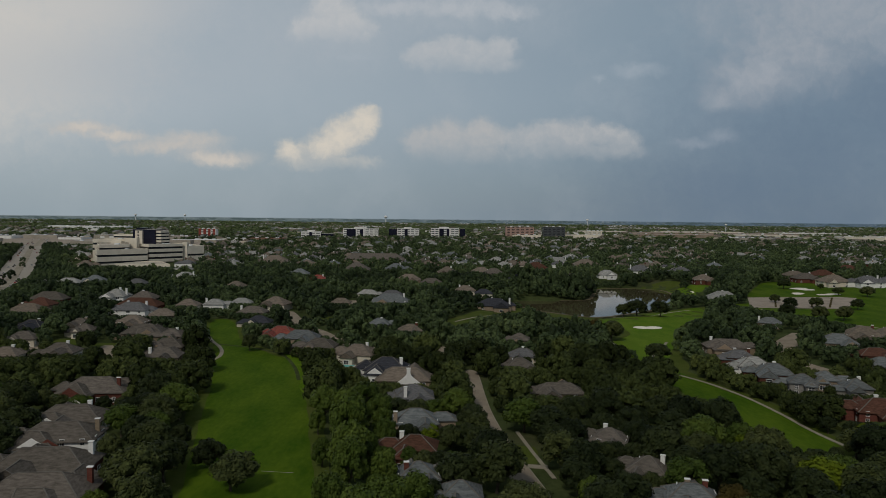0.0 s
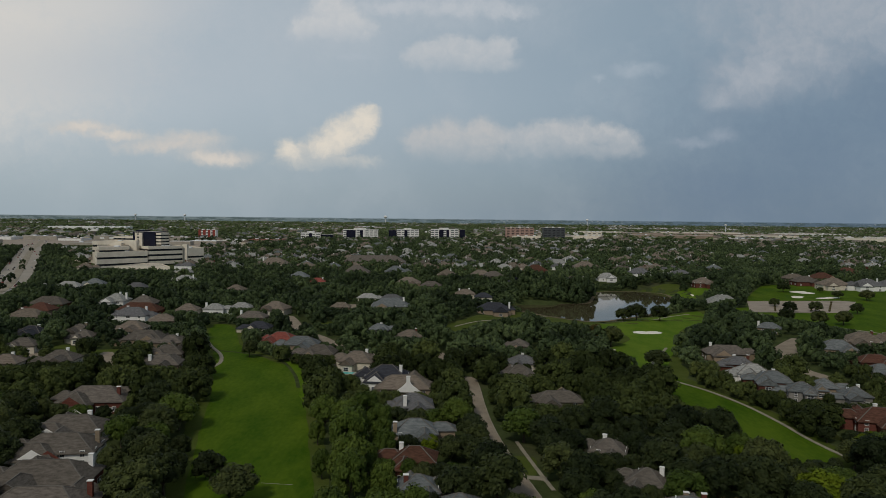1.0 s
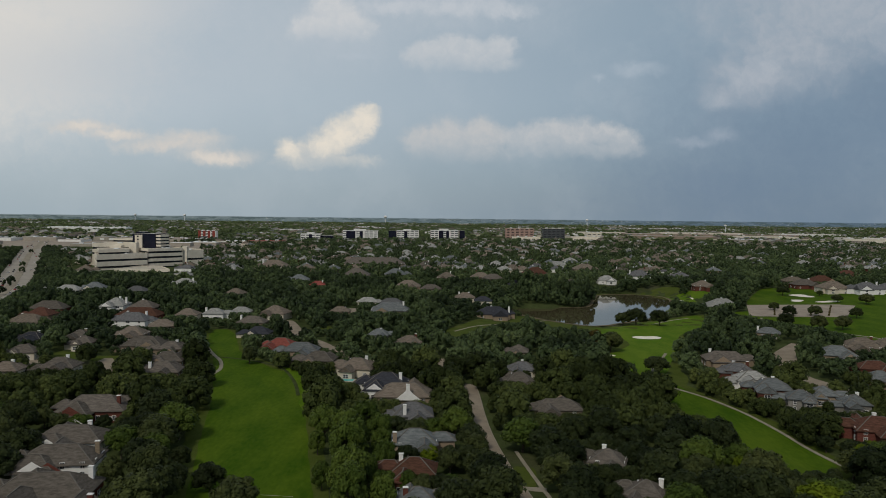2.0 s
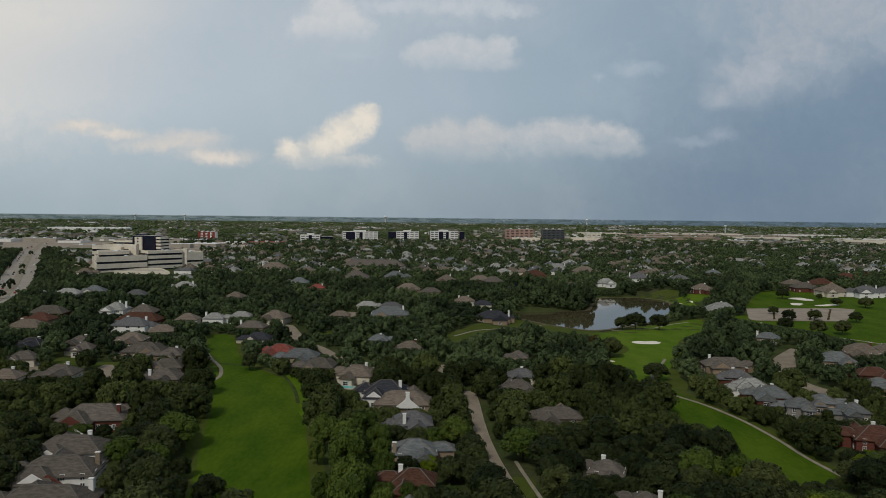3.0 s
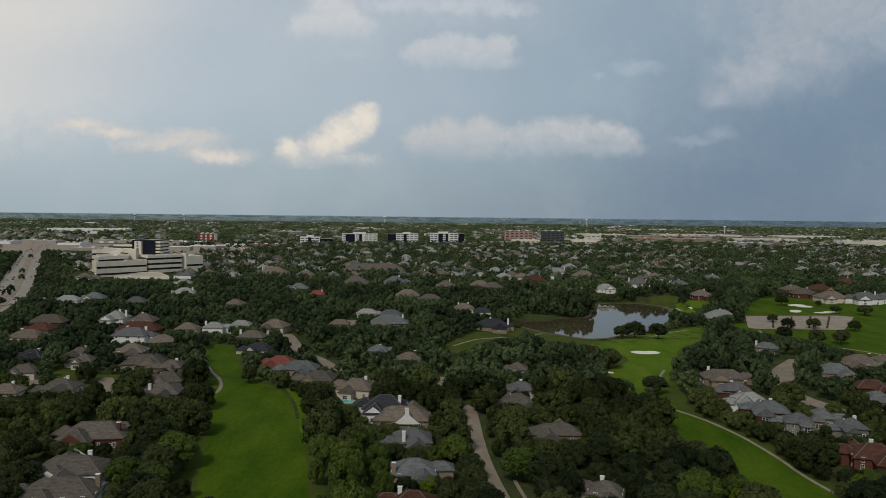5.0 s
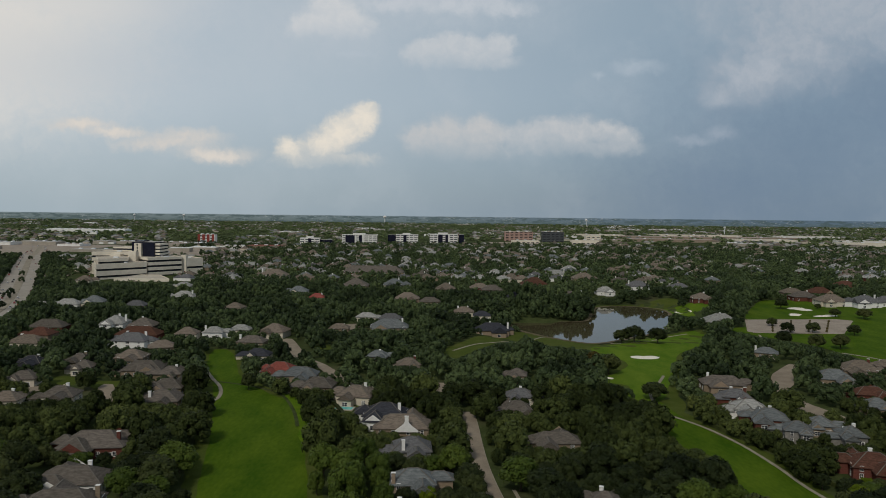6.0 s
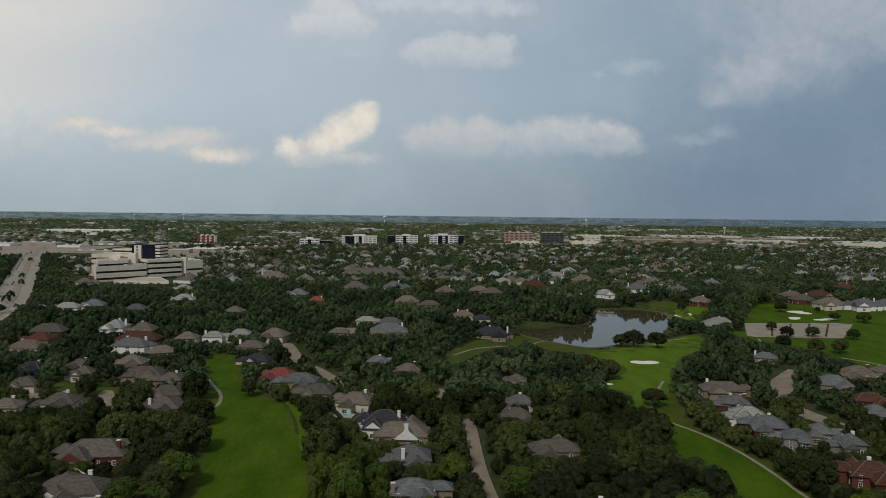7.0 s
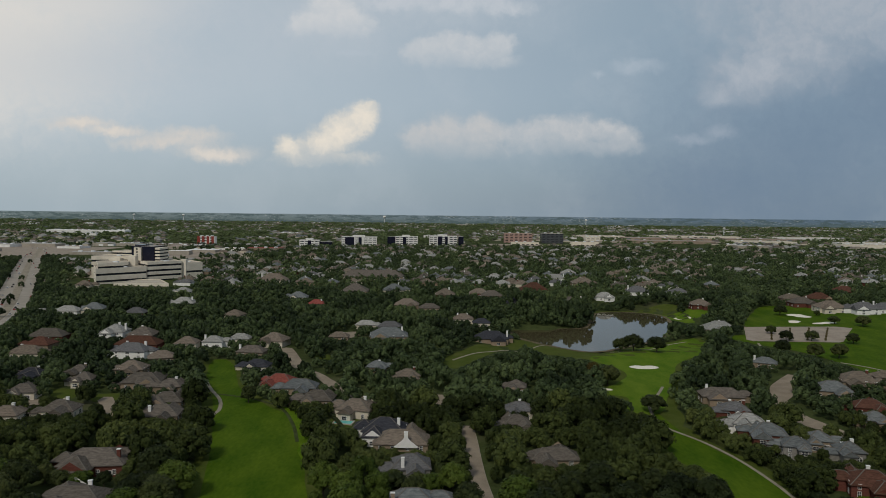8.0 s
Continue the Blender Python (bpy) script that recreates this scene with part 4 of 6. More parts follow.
house(237.2, 397.2, -12, 19.3, 14.3, "t", "n", (('x', 0.3, 0.2),), 4.7, "esn", label="tan brick house under a tan hipped roof, one chimney", detail=2)
house(215.2, 349.5, -10, 15.6, 9.3, "m", "x", (), 4.1, "snw", label="red brick house under a red-brown hipped roof", detail=2)
house(206.0, 329.7, -10, 11.6, 9.0, "b", "n", (), 4.1, "snw", label="tan brick house under a blue-grey hipped roof", detail=2)
house(257.4, 406.0, -10, 11.0, 9.0, "t", "n", (), 4.3, "snw", label="tan brick house under a tan hipped roof", detail=1)
house(231.2, 582.5, -6, 26.0, 18.1, "p", "n", (('w', 0.0, 0.1),), 5.6, "s", label="tan brick house under a pale grey hipped roof, one chimney", detail=1)
house(255.4, 693.5, 0, 18.7, 15.0, "t", "x", (('w', 0.2, 0.2),), 4.7, "s", label="red brick house under a tan hipped roof, one chimney", detail=1)
house(207.2, 446.5, -25, 13.5, 9.0, "b", "n", (('w', -0.45, 0),), 3.7, "", label="tan brick house under a blue-grey hipped roof, one chimney", detail=1)
house(369.5, 668.8, -4, 25.3, 17.7, "t", "c", (), 5.1, "es", label="cream rendered house under a tan hipped roof", detail=1)
house(396.0, 659.2, -4, 24.0, 16.8, "d", "w", (('w', 0.1, 0.3), ('w', 0.45, 0.2)), 5.3, "ws", label="white rendered house under a dark slate hipped roof, two chimneys", detail=1)
house(360.9, 704.3, 0, 22.4, 15.7, "g", "x", (('w', 0.3, 0.3),), 4.5, "s", label="red brick house under a grey-brown hipped roof, one chimney", detail=1)
house(395.8, 738.3, 0, 23.5, 16.4, "m", "n", (), 4.5, "s", label="tan brick house under a red-brown hipped roof", detail=1)
house(455.7, 797.1, 0, 24.1, 16.9, "m", "x", (('w', 0.2, 0.2),), 4.5, "", label="red brick house under a red-brown hipped roof, one chimney", detail=1)
house(367.4, 740.1, 0, 21.2, 12.7, "t", "n", (('w', 0.0, 0.2),), 4.3, "", label="tan brick house under a tan hipped roof, one chimney", detail=1)
house(417.5, 663.8, 0, 19.0, 15.2, "d", "w", (), 4.5, "", label="white rendered house under a dark slate hipped roof", detail=1)
house(-211.5, 890.9, 0, 36.1, 24.0, "t", "c", (('w', -0.4, 0),), 4.9, "w", label="cream rendered house under a tan hipped roof, one chimney", detail=1)
house(-146.7, 724.8, 0, 19.6, 15.7, "b", "c", (), 4.5, "sw", label="cream rendered house under a blue-grey hipped roof", detail=1)
house(-120.6, 684.6, 0, 15.2, 10.7, "r", "n", (('w', 0.3, 0),), 3.7, "", label="tan brick house under a red tile hipped roof, one chimney", detail=1)
house(-95.4, 784.1, 0, 28.6, 22.9, "g", "n", (), 4.9, "", label="tan brick house under a grey-brown hipped roof", detail=1)
house(-92.0, 955.0, -2, 82.0, 24.0, "g", "n", (), 4.9, "", label="tan brick house under a grey-brown hipped roof", detail=1)
house(-53.3, 800.6, 0, 23.8, 19.0, "b", "c", (('w', 0.2, 0.2),), 4.7, "es", label="cream rendered house under a blue-grey hipped roof, one chimney", detail=1)
house(-32.9, 685.2, 0, 22.9, 16.0, "t", "n", (), 4.3, "s", label="tan brick house under a tan hipped roof", detail=1)
house(-10.7, 668.8, 0, 19.1, 11.5, "g", "n", (), 3.7, "", label="tan brick house under a grey-brown hipped roof", detail=1)
house(4.7, 764.6, 0, 20.7, 18.6, "t", "x", (('w', 0.2, 0.2),), 4.7, "s", label="red brick house under a tan hipped roof, one chimney", detail=1)
house(54.7, 761.1, 0, 21.8, 15.3, "g", "n", (), 4.5, "", label="tan brick house under a grey-brown hipped roof", detail=1)
house(42.2, 779.1, 0, 21.1, 14.7, "t", "x", (), 4.5, "", label="red brick house under a tan hipped roof", detail=1)
house(74.7, 706.9, 0, 16.9, 13.5, "k", "c", (('w', 0.2, 0),), 4.3, "", label="cream rendered house under a black hipped roof, one chimney", detail=1)
house(107.0, 813.6, 0, 31.0, 24.0, "m", "x", (), 4.9, "ns", label="red brick house under a red-brown hipped roof", detail=1)
house(153.5, 949.2, 0, 27.2, 16.3, "p", "w", (('w', 0.4, 0),), 4.3, "", label="white rendered house under a pale grey hipped roof, one chimney", detail=1)
house(178.9, 890.4, 0, 27.7, 19.4, "t", "n", (('w', -0.1, 0.2),), 4.7, "es", label="tan brick house under a tan hipped roof, one chimney", detail=1)
house(133.9, 727.8, 0, 26.6, 16.0, "g", "c", (('w', 0.4, 0),), 3.9, "", label="cream rendered house under a grey-brown hipped roof, one chimney", detail=1)
house(176.1, 759.4, 0, 19.3, 13.5, "p", "w", (), 4.1, "s", label="white rendered house under a pale grey hipped roof", detail=1)
house(223.0, 802.1, 0, 25.5, 17.9, "d", "w", (('w', -0.4, 0),), 4.5, "", label="white rendered house under a dark slate hipped roof, one chimney", detail=1)

# ---- more houses, street by street to the north ----
CLEAR = [(-392, 878, 66, 46), (-345, 945, 34, 36), (-300, 1599, 90, 30), (-188, 1616, 60, 30), (-88, 1658, 55, 30), (4, 1684, 55, 30), (250, 1871, 130, 100), (360, 1786, 60, 30),
         (640, 1990, 112, 34), (905, 2010, 80, 38), (690, 2190, 125, 38), (1010, 2240, 115, 34), (860, 2420, 140, 30), (1240, 2440, 100, 34), (1100, 1850, 60, 30), (1210, 2030, 72, 30), (520, 2330, 72, 30), (-563, 1701, 40, 30), (-380, 1446, 90, 40),
         (-487, 884, 16, 22), (-800, 1378, 150, 220), (-560, 1327, 130, 120), (-1150, 2364, 150, 60)]


def open_ground(x, y, gap=11.0):
    if any(inside(p, x + dx, y + dy) for p in (POND, GRASS_EAST, SHORE_FAR, GREEN_SMALL, GREEN_EAST) for dx, dy in ((0, 0), (gap, 0), (-gap, 0), (0, gap), (0, -gap))):
        return False
    if away(ARTERIAL, x, y) < 48 or away(CROSS_ROAD, x, y) < 30:
        return False
    return not any(abs(x - a) < w + 8 and abs(y - b) < d + 8 for a, b, w, d in CLEAR)


LISTED = list(HOUSES)
far_rnd = random.Random(5)
PATTERNS = []
for i, (roof, wall) in enumerate((("g", "n"), ("t", "c"), ("p", "x"), ("b", "n"), ("p", "c"), ("d", "w"), ("b", "n"), ("t", "n"))):
    PATTERNS.append((roof, wall, far_rnd.uniform(14, 18), far_rnd.uniform(11, 14), ("sw", "es", "s", "we")[i % 4]))
sites, k = [], 0
for row in range(11):
    y0 = 700 + row * 33 + (8 if row % 2 else 0)
    x = -0.66 * y0 - 20
    while x < 0.66 * y0 + 20:
        x += far_rnd.uniform(23, 36)
        y = y0 + 13 * math.sin(x * 0.011 + row * 0.35) + far_rnd.uniform(-5, 5)
        if far_rnd.random() < (0.75 if 0.33 * y < x < 0.55 * y else 0.36) or not open_ground(x, y) or any(abs(x - h[0]) < h[2] * 0.6 + 11 and abs(y - h[1]) < h[2] * 0.5 + 13 for h in LISTED):
            continue
        if y < 850 and (noise.noise(Vector((x * 0.012, y * 0.012, 3.0))) > -0.12 or abs(x) < 260):
            continue
        sites.append((x, y))
sites.sort(key=lambda s: s[1])
masters = {}
for k, (x, y) in enumerate(sites[:260]):
    i = far_rnd.randrange(len(PATTERNS))
    rz = far_rnd.uniform(-14, 14) + far_rnd.choice((0, 0, 90, 180))
    if i not in masters:
        roof, wall, w, d, wings = PATTERNS[i]
        masters[i] = house(x, y, rz, w, d, roof, wall, ((("w", "x", "n")[i % 3], 0.25, 0.2),), 4.6, wings, label="suburban house among trees, hipped shingle roof", detail=1 if i < 3 else 0)
    else:
        copy_thing(masters[i], pose(x, y, land(x, y) - 0.3, 0, 0, rz))
        HOUSES.append((x, y, 17, 4.8, rz, 16, 13))


def far_houses(spots):
    """Simple hipped houses a long way off, in one mesh."""
    bm = bmesh.new()
    tags = []
    for x, y, w, d, h, turn, roof, wall in spots:
        c, s = math.cos(turn), math.sin(turn)
        z = land(x, y)
        P = lambda u, v, q: bm.verts.new((x + u * c - v * s, y + u * s + v * c, z + q))
        a = [P(u, v, -0.5) for u, v in ((-w / 2, -d / 2), (w / 2, -d / 2), (w / 2, d / 2), (-w / 2, d / 2))]
        b = [P(u, v, h) for u, v in ((-w / 2, -d / 2), (w / 2, -d / 2), (w / 2, d / 2), (-w / 2, d / 2))]
        for i in range(4):
            bm.faces.new((a[i], a[(i + 1) % 4], b[(i + 1) % 4], b[i])).material_index = wall
        o = 0.6
        e = [P(u, v, h) for u, v in ((-w / 2 - o, -d / 2 - o), (w / 2 + o, -d / 2 - o), (w / 2 + o, d / 2 + o), (-w / 2 - o, d / 2 + o))]
        r1, r2 = P(-w / 2 + d / 2, 0, h + d * 0.33), P(w / 2 - d / 2, 0, h + d * 0.33)
        for q in ((e[0], e[1], r2, r1), (e[2], e[3], r1, r2), (e[1], e[2], r2), (e[3], e[0], r1)):
            bm.faces.new(q).material_index = roof
        if (int(x) + int(y)) % 3 == 0:
            vs = [P(u + w * 0.2, v, q) for q in (h, h + d * 0.33 + 1.2) for u, v in ((-0.7, -0.5), (0.7, -0.5), (0.7, 0.5), (-0.7, 0.5))]
            for q in ((4, 5, 6, 7), (0, 1, 5, 4), (1, 2, 6, 5), (2, 3, 7, 6), (3, 0, 4, 7)):
                bm.faces.new([vs[i] for i in q]).material_index = 5
    me = mesh_of("far_houses", bm, [ROOFS["g"], ROOFS["t"], ROOFS["b"], ROOFS["p"], ROOFS["d"], WALLS["s"], WALLS["c"]])
    tagged(new("far_houses", me), "rows of far suburban roofs among trees", "houses", kind="stuff")


FAR_SITES = [s for s in sites[260:]]
for row in range(18):
    y0 = 1060 + row * 33
    x = -0.66 * y0 - 20
    while x < 0.66 * y0 + 20:
        x += far_rnd.uniform(19, 32)
        y = y0 + 16 * math.sin(x * 0.008 + row * 0.3) + far_rnd.uniform(-6, 6)
        if far_rnd.random() < (0.72 if 0.36 * y < x < 0.52 * y and y < 1500 else 0.42) or not open_ground(x, y):
            continue
        FAR_SITES.append((x, y))
for k in range(2600):
    y = far_rnd.uniform(1640, 4700)
    x = far_rnd.uniform(-0.66, 0.66) * y
    if open_ground(x, y) and noise.noise(Vector((x * 0.004, y * 0.0016, 8.0))) > -0.15:
        FAR_SITES.append((x, y))
far_houses([(x, y, far_rnd.uniform(14, 20), far_rnd.uniform(10, 13), far_rnd.uniform(3.2, 5.0), far_rnd.uniform(-0.25, 0.25) + far_rnd.choice((0, 0, 1.57)),
             far_rnd.choice((0, 1, 1, 2, 3, 3)), far_rnd.choice((5, 5, 6, 6))) for x, y in FAR_SITES])


# ---- paved lots round the shops ----
for x0, y0, x1, y1, label in ((-980, 1215, -690, 1560, "wide pale car park between shops"), (-560, 1230, -330, 1420, "pale car park behind an office tower"), (-470, 1010, -330, 1075, "pale car park behind offices"), (-502, 864, -472, 904, "small pale car park among trees"),
                              (560, 2050, 1000, 2140, "long pale car park before a mall"), (1000, 1890, 1250, 1985, "pale car park between shops"), (640, 2250, 1120, 2370, "wide pale car park between malls"), (120, 1740, 420, 1830, "pale car park round offices"),
                              (-700, 1600, -420, 1720, "pale car park beside flats")):
    tagged(draped("car_park", ((x0, y0), (x1, y0), (x1, y1), (x0, y1)), 0.4, LOT, 60.0, straight=True), label, "car park", kind="structure")
    CLEAR.append(((x0 + x1) / 2, (y0 + y1) / 2, (x1 - x0) / 2 * 0.72, (y1 - y0) / 2 * 0.62))

# ---- offices and shops ----
def block(parent, name, x0, y0, x1, y1, z0, z1, mat, label=""):
    bm = bmesh.new()
    box(bm, x0, y0, z0, x1, y1, z1)
    return part(name, bm, mat, parent, label)


def banded(name, x, y, rz, z, sections, label, category="office building"):
    """Stacked cream storeys with dark ribbon windows. sections: x0, y0, x1, y1, bottom, top, number of ribbons, slant, wall."""
    root = new(name)
    root.matrix_world = pose(x, y, z, 0, 0, rz)
    for x0, y0, x1, y1, b, t, bands, wall in sections:
        w = block(root, "wall", x0, y0, x1, y1, b, t, wall)
        roof = block(w, "roof", x0 + 0.7, y0 + 0.7, x1 - 0.7, y1 - 0.7, t - 0.3, t + 0.06, ROOF_FLAT)
        for x2, y2, x3, y3 in ((x0, y0, x1, y0 + 0.5), (x0, y1 - 0.5, x1, y1), (x0, y0 + 0.5, x0 + 0.5, y1 - 0.5), (x1 - 0.5, y0 + 0.5, x1, y1 - 0.5)):
            block(w, "parapet", x2 - 0.05, y2 - 0.05, x3 + 0.05, y3 + 0.05, t, t + 0.9, wall)
        step = (t - b) / max(bands, 1)
        for i in range(bands):
            zc = b + step * (i + 0.55)
            block(w, "ribbon_window", x0 - 0.06, y0 - 0.06, x1 + 0.06, y1 + 0.06, zc - 1.0, zc + 1.0, GLASS)
    return tagged(root, label, category)


def prism(bm, plan, z0, z1, out=0.0):
    """An upright block over a plan, pushed outwards by out."""
    p = np.array(plan, float)
    a, b = p - np.roll(p, 1, 0), np.roll(p, -1, 0) - p
    na, nb = (np.stack((d[:, 1], -d[:, 0]), 1) / np.linalg.norm(d, axis=1)[:, None] for d in (a, b))
    p = p + (na + nb) / (1 + (na * nb).sum(1))[:, None] * out
    lo, hi = ([bm.verts.new((x, y, z)) for x, y in p] for z in (z0, z1))
    n = len(p)
    bm.faces.new(hi), bm.faces.new(lo[::-1])
    for i in range(n):
        bm.faces.new((lo[i], lo[(i + 1) % n], hi[(i + 1) % n], hi[i]))


def storeys(parent, plan, base, top, ribbons, name):
    """One wing of the complex: recessed bands of dark glass between cream spandrels that stand proud, a parapet and a gravel roof."""
    bm = bmesh.new()
    prism(bm, plan, base, top)
    wing = part(name, bm, GLASS, parent)
    edges = [base] + [v for z in ribbons for v in (z - 1.25, z + 1.25)] + [top]
    for a, b in zip(edges[::2], edges[1::2]):
        bm = bmesh.new()
        prism(bm, plan, a, b, 0.55)
        part("spandrel", bm, PRECAST, wing)
    bm = bmesh.new()
    prism(bm, plan, top, top + 0.12, 0.1)
    part("roof", bm, ROOF_FLAT, wing)
    p = [Vector((*q, 0)) for q in plan]
    for a, b in zip(p, p[1:] + p[:1]):
        bm = bmesh.new()
        box(bm, -0.3, -0.55, top, (b - a).length + 0.3, 0.0, top + 0.95)
        part("parapet", bm, PRECAST, wing, m=Matrix.Translation(a) @ (b - a).to_track_quat("X", "Z").to_matrix().to_4x4())
    return wing


campus = new("office_building")
campus.matrix_world = pose(-385, 880, -4.5)
CX, CY = -385, 880
for name, plan, top, ribbons in (
        ("front_wing", ((-415, 850), (-374, 895.6), (-414, 962), (-443, 902)), 25.5, (5.0, 10.6, 18.8)),
        ("upper_wing", ((-416.5, 858), (-393, 886), (-420, 952), (-441, 904)), 31.0, (26.9,)),
        ("rear_wing", ((-455, 921), (-403, 934), (-404, 972), (-462, 965)), 36.0, (24.0, 30.8)),
        ("north_wing", ((-373, 898), (-342.5, 931), (-376, 972), (-408, 940)), 30.5, (7.5, 13.9, 20.3, 26.8)),
        ("end_wing", ((-337.5, 936), (-322.5, 952.5), (-350, 985), (-368, 970)), 27.5, (16.4,)),
        ("porch_wing", ((-387, 836), (-323, 836), (-352, 884), (-377, 885)), 10.2, (6.2,))):
    storeys(campus, [(x - CX, y - CY) for x, y in plan], -3.0, top, ribbons, name)
for x, y, w, d, top in ((-399.5, 917, 9.5, 9, 38.5), (-341, 938, 7, 7, 33.0), (-425, 925, 14, 10, 34.5), (-383, 940, 12, 10, 33.0)):
    block(campus, "stair_shaft", x - CX - w / 2, y - CY - d / 2, x - CX + w / 2, y - CY + d / 2, -3, top, PRECAST, "blank cream stair shaft")
for i in range(6):
    block(campus, "porch_opening", 0 + i * 7.0, -44.75, 5.2 + i * 7.0, -44.4, -1.5, 3.2, GLASS)
for x, y, top in ((-396, 884, 27), (-412, 895, 32.6), (-372, 935, 32), (-430, 945, 37.5), (-360, 925, 32), (-344, 962, 29)):
    block(campus, "roof_unit", x - CX - 3, y - CY - 2, x - CX + 3, y - CY + 2, top - 2, top, METAL)
tagged(campus, "stepped cream office complex with dark ribbon windows", "office building")
tower = new("office_tower")
tower.matrix_world = pose(-395, 934, -2.5, 0, 0, -9)
block(tower, "curtain_wall", -15, 0, 17, 26, -3, 47.5, CURTAIN, "blue-black glass wall")
block(tower, "stair_shaft", -10, -3, 0, 1, -3, 46, PRECAST)
for i in range(5):
    block(tower, "window", -6.5, -3.15, -4.5, -2.9, 27 + i * 4, 29 + i * 4, GLASS)
side = block(tower, "side_block", 17, 2, 24, 22, -3, 46, PRECAST)
for i in range(5):
    block(side, "ribbon_window", 16.9, 1.9, 24.1, 22.1, 25 + i * 4.2, 26.6 + i * 4.2, GLASS)
block(tower, "roof", -14.4, 0.6, 16.4, 25.4, 47.2, 47.7, ROOF_GREY)
block(tower, "plant_room", -14, 6, -2, 20, 47.7, 49.5, CURTAIN)
tagged(tower, "tall blue-black glass tower with cream stair shafts", "office tower")
banded("office_building", -432, 957, -9, -2.5, ((-14, 0, 14, 26, -3, 39, 8, PRECAST),), "cream banded office block beside a glass tower")


def white_office(x, y, z, w, h, floors, dark, label, d=24):
    """A white office with a grid of dark windows and dark glass bays. dark: spans of the front, as shares, in glass."""
    root = new("office_building")
    root.matrix_world = pose(x, y, z, 0, 0, 2)
    body = block(root, "wall", -w / 2, 0, w / 2, d, -2, h, PRECAST_WHITE)
    block(root, "roof", -w / 2 + 1, 1, w / 2 - 1, d - 1, h - 0.2, h + 0.1, ROOF_GREY)
    block(root, "plant_room", -w * 0.2, d * 0.4, w * 0.15, d * 0.8, h + 0.1, h + 3, PRECAST_WHITE)
    for a, b in dark:
        block(root, "glass_bay", -w / 2 + a * w, -0.35, -w / 2 + b * w, 0.1, -1, h - 1.2, CURTAIN, "dark glass bay")
    step, n = h / floors, max(4, int(w / 9))
    for i in range(floors):
        for j in range(n):
            a, b = (j + 0.12) / n, (j + 0.88) / n
            if any(p - 0.02 < (a + b) / 2 < q + 0.02 for p, q in dark):
                continue
            block(root, "window", -w / 2 + a * w, -0.12, -w / 2 + b * w, 0.1, i * step + 1.0, i * step + 2.7, GLASS)
    for s in (-1, 1):
        block(root, "end_glass", min(s * w / 2, s * (w / 2 + 0.3)), 2, max(s * w / 2, s * (w / 2 + 0.3)), d - 2, 0, h - 1.5, CURTAIN)
    return tagged(root, label, "office building", "white offices")


white_office(-188, 1616, 12.5, 80, 23.5, 5, ((0.10, 0.36), (0.48, 0.57)), "white five-storey office with dark glass bays")
white_office(-82, 1658, 12.8, 52, 23.5, 5, ((0.34, 0.48),), "white five-storey office with one dark glass bay")
white_office(4, 1684, 12.9, 66, 24.5, 5, ((0.30, 0.46), (0.56, 0.66)), "white five-storey office with two dark glass bays")
white_office(-297, 1590, 12.5, 44, 16.0, 3, ((0.42, 0.58),), "white three-storey office with a glass bay")


def plain_block(name, x, y, w, d, h, wall, roof, label, floors=0, category="building", rz=0, z=None):
    root = new(name)
    root.matrix_world = pose(x, y, (land(x, y) if z is None else z) - 0.3, 0, 0, rz)
    block(root, "wall", -w / 2, -d / 2, w / 2, d / 2, -1.5, h, wall)
    block(root, "roof", -w / 2 + 0.6, -d / 2 + 0.6, w / 2 - 0.6, d / 2 - 0.6, h - 0.1, h + 0.25, roof)
    n = max(3, int(w / 11))
    for i in range(floors):
        for j in range(n):
            a, b = -w / 2 + (j + 0.2) / n * w, -w / 2 + (j + 0.8) / n * w
            block(root, "window", a, -d / 2 - 0.12, b, -d / 2 + 0.1, i * h / floors + 1.1, i * h / floors + 2.8, GLASS)
    if w > 40:
        for i in range(3):
            u = (-0.3 + 0.3 * i) * w
            block(root, "roof_unit", u - 3, -2, u + 3, 3, h + 0.25, h + 2.2, METAL)
    return tagged(root, label, category)


RED_BAY = material("red_panel", (0.20, 0.045, 0.035), (0.28, 0.07, 0.055), 3.0, 0.85)
STORE = material("grey_tan_render", (0.29, 0.26, 0.215), (0.42, 0.38, 0.32), 9.0, 0.9, 0.1, patch=0.3, bare=(0.22, 0.2, 0.17))
ROOF_MALL = material("pinkish_roof_gravel", (0.25, 0.205, 0.175), (0.36, 0.30, 0.26), 25.0, 0.95, 0.1, 5.0, patch=0.5, bare=(0.2, 0.18, 0.165))
plain_block("office_building", -264, 1620, 30, 20, 11, CURTAIN, ROOF_GREY, "low dark glass office beside a white one", 0, "office building")
plain_block("office_building", -118, 1669, 18, 20, 22, CURTAIN, ROOF_GREY, "dark glass office wing", 0, "office building")
plain_block("office_building", 46, 1692, 12, 22, 23.5, CURTAIN, ROOF_GREY, "dark glass office wing", 0, "office building")
plain_block("office_building", 207, 1922, 75, 30, 26, PINK, ROOF_FLAT, "brown brick office with rows of windows", 6, "office building")
plain_block("office_building", 296, 1905, 58, 30, 27, material("grey_glass", (0.05, 0.055, 0.06), (0.1, 0.105, 0.11), 5.0, 0.25), ROOF_FLAT, "dark grey glass office with ribs", 6, "office building")
plain_block("store", 212, 1803, 69, 30, 7, PRECAST, ROOF_FLAT, "low cream shop building", 1, "shop")
plain_block("store", 360, 1786, 68, 30, 10, PRECAST, ROOF_FLAT, "low cream shop building", 1, "shop")
plain_block("store", 433, 2041, 41, 30, 14, PRECAST, ROOF_FLAT, "cream building with a tall front", 2, "shop")
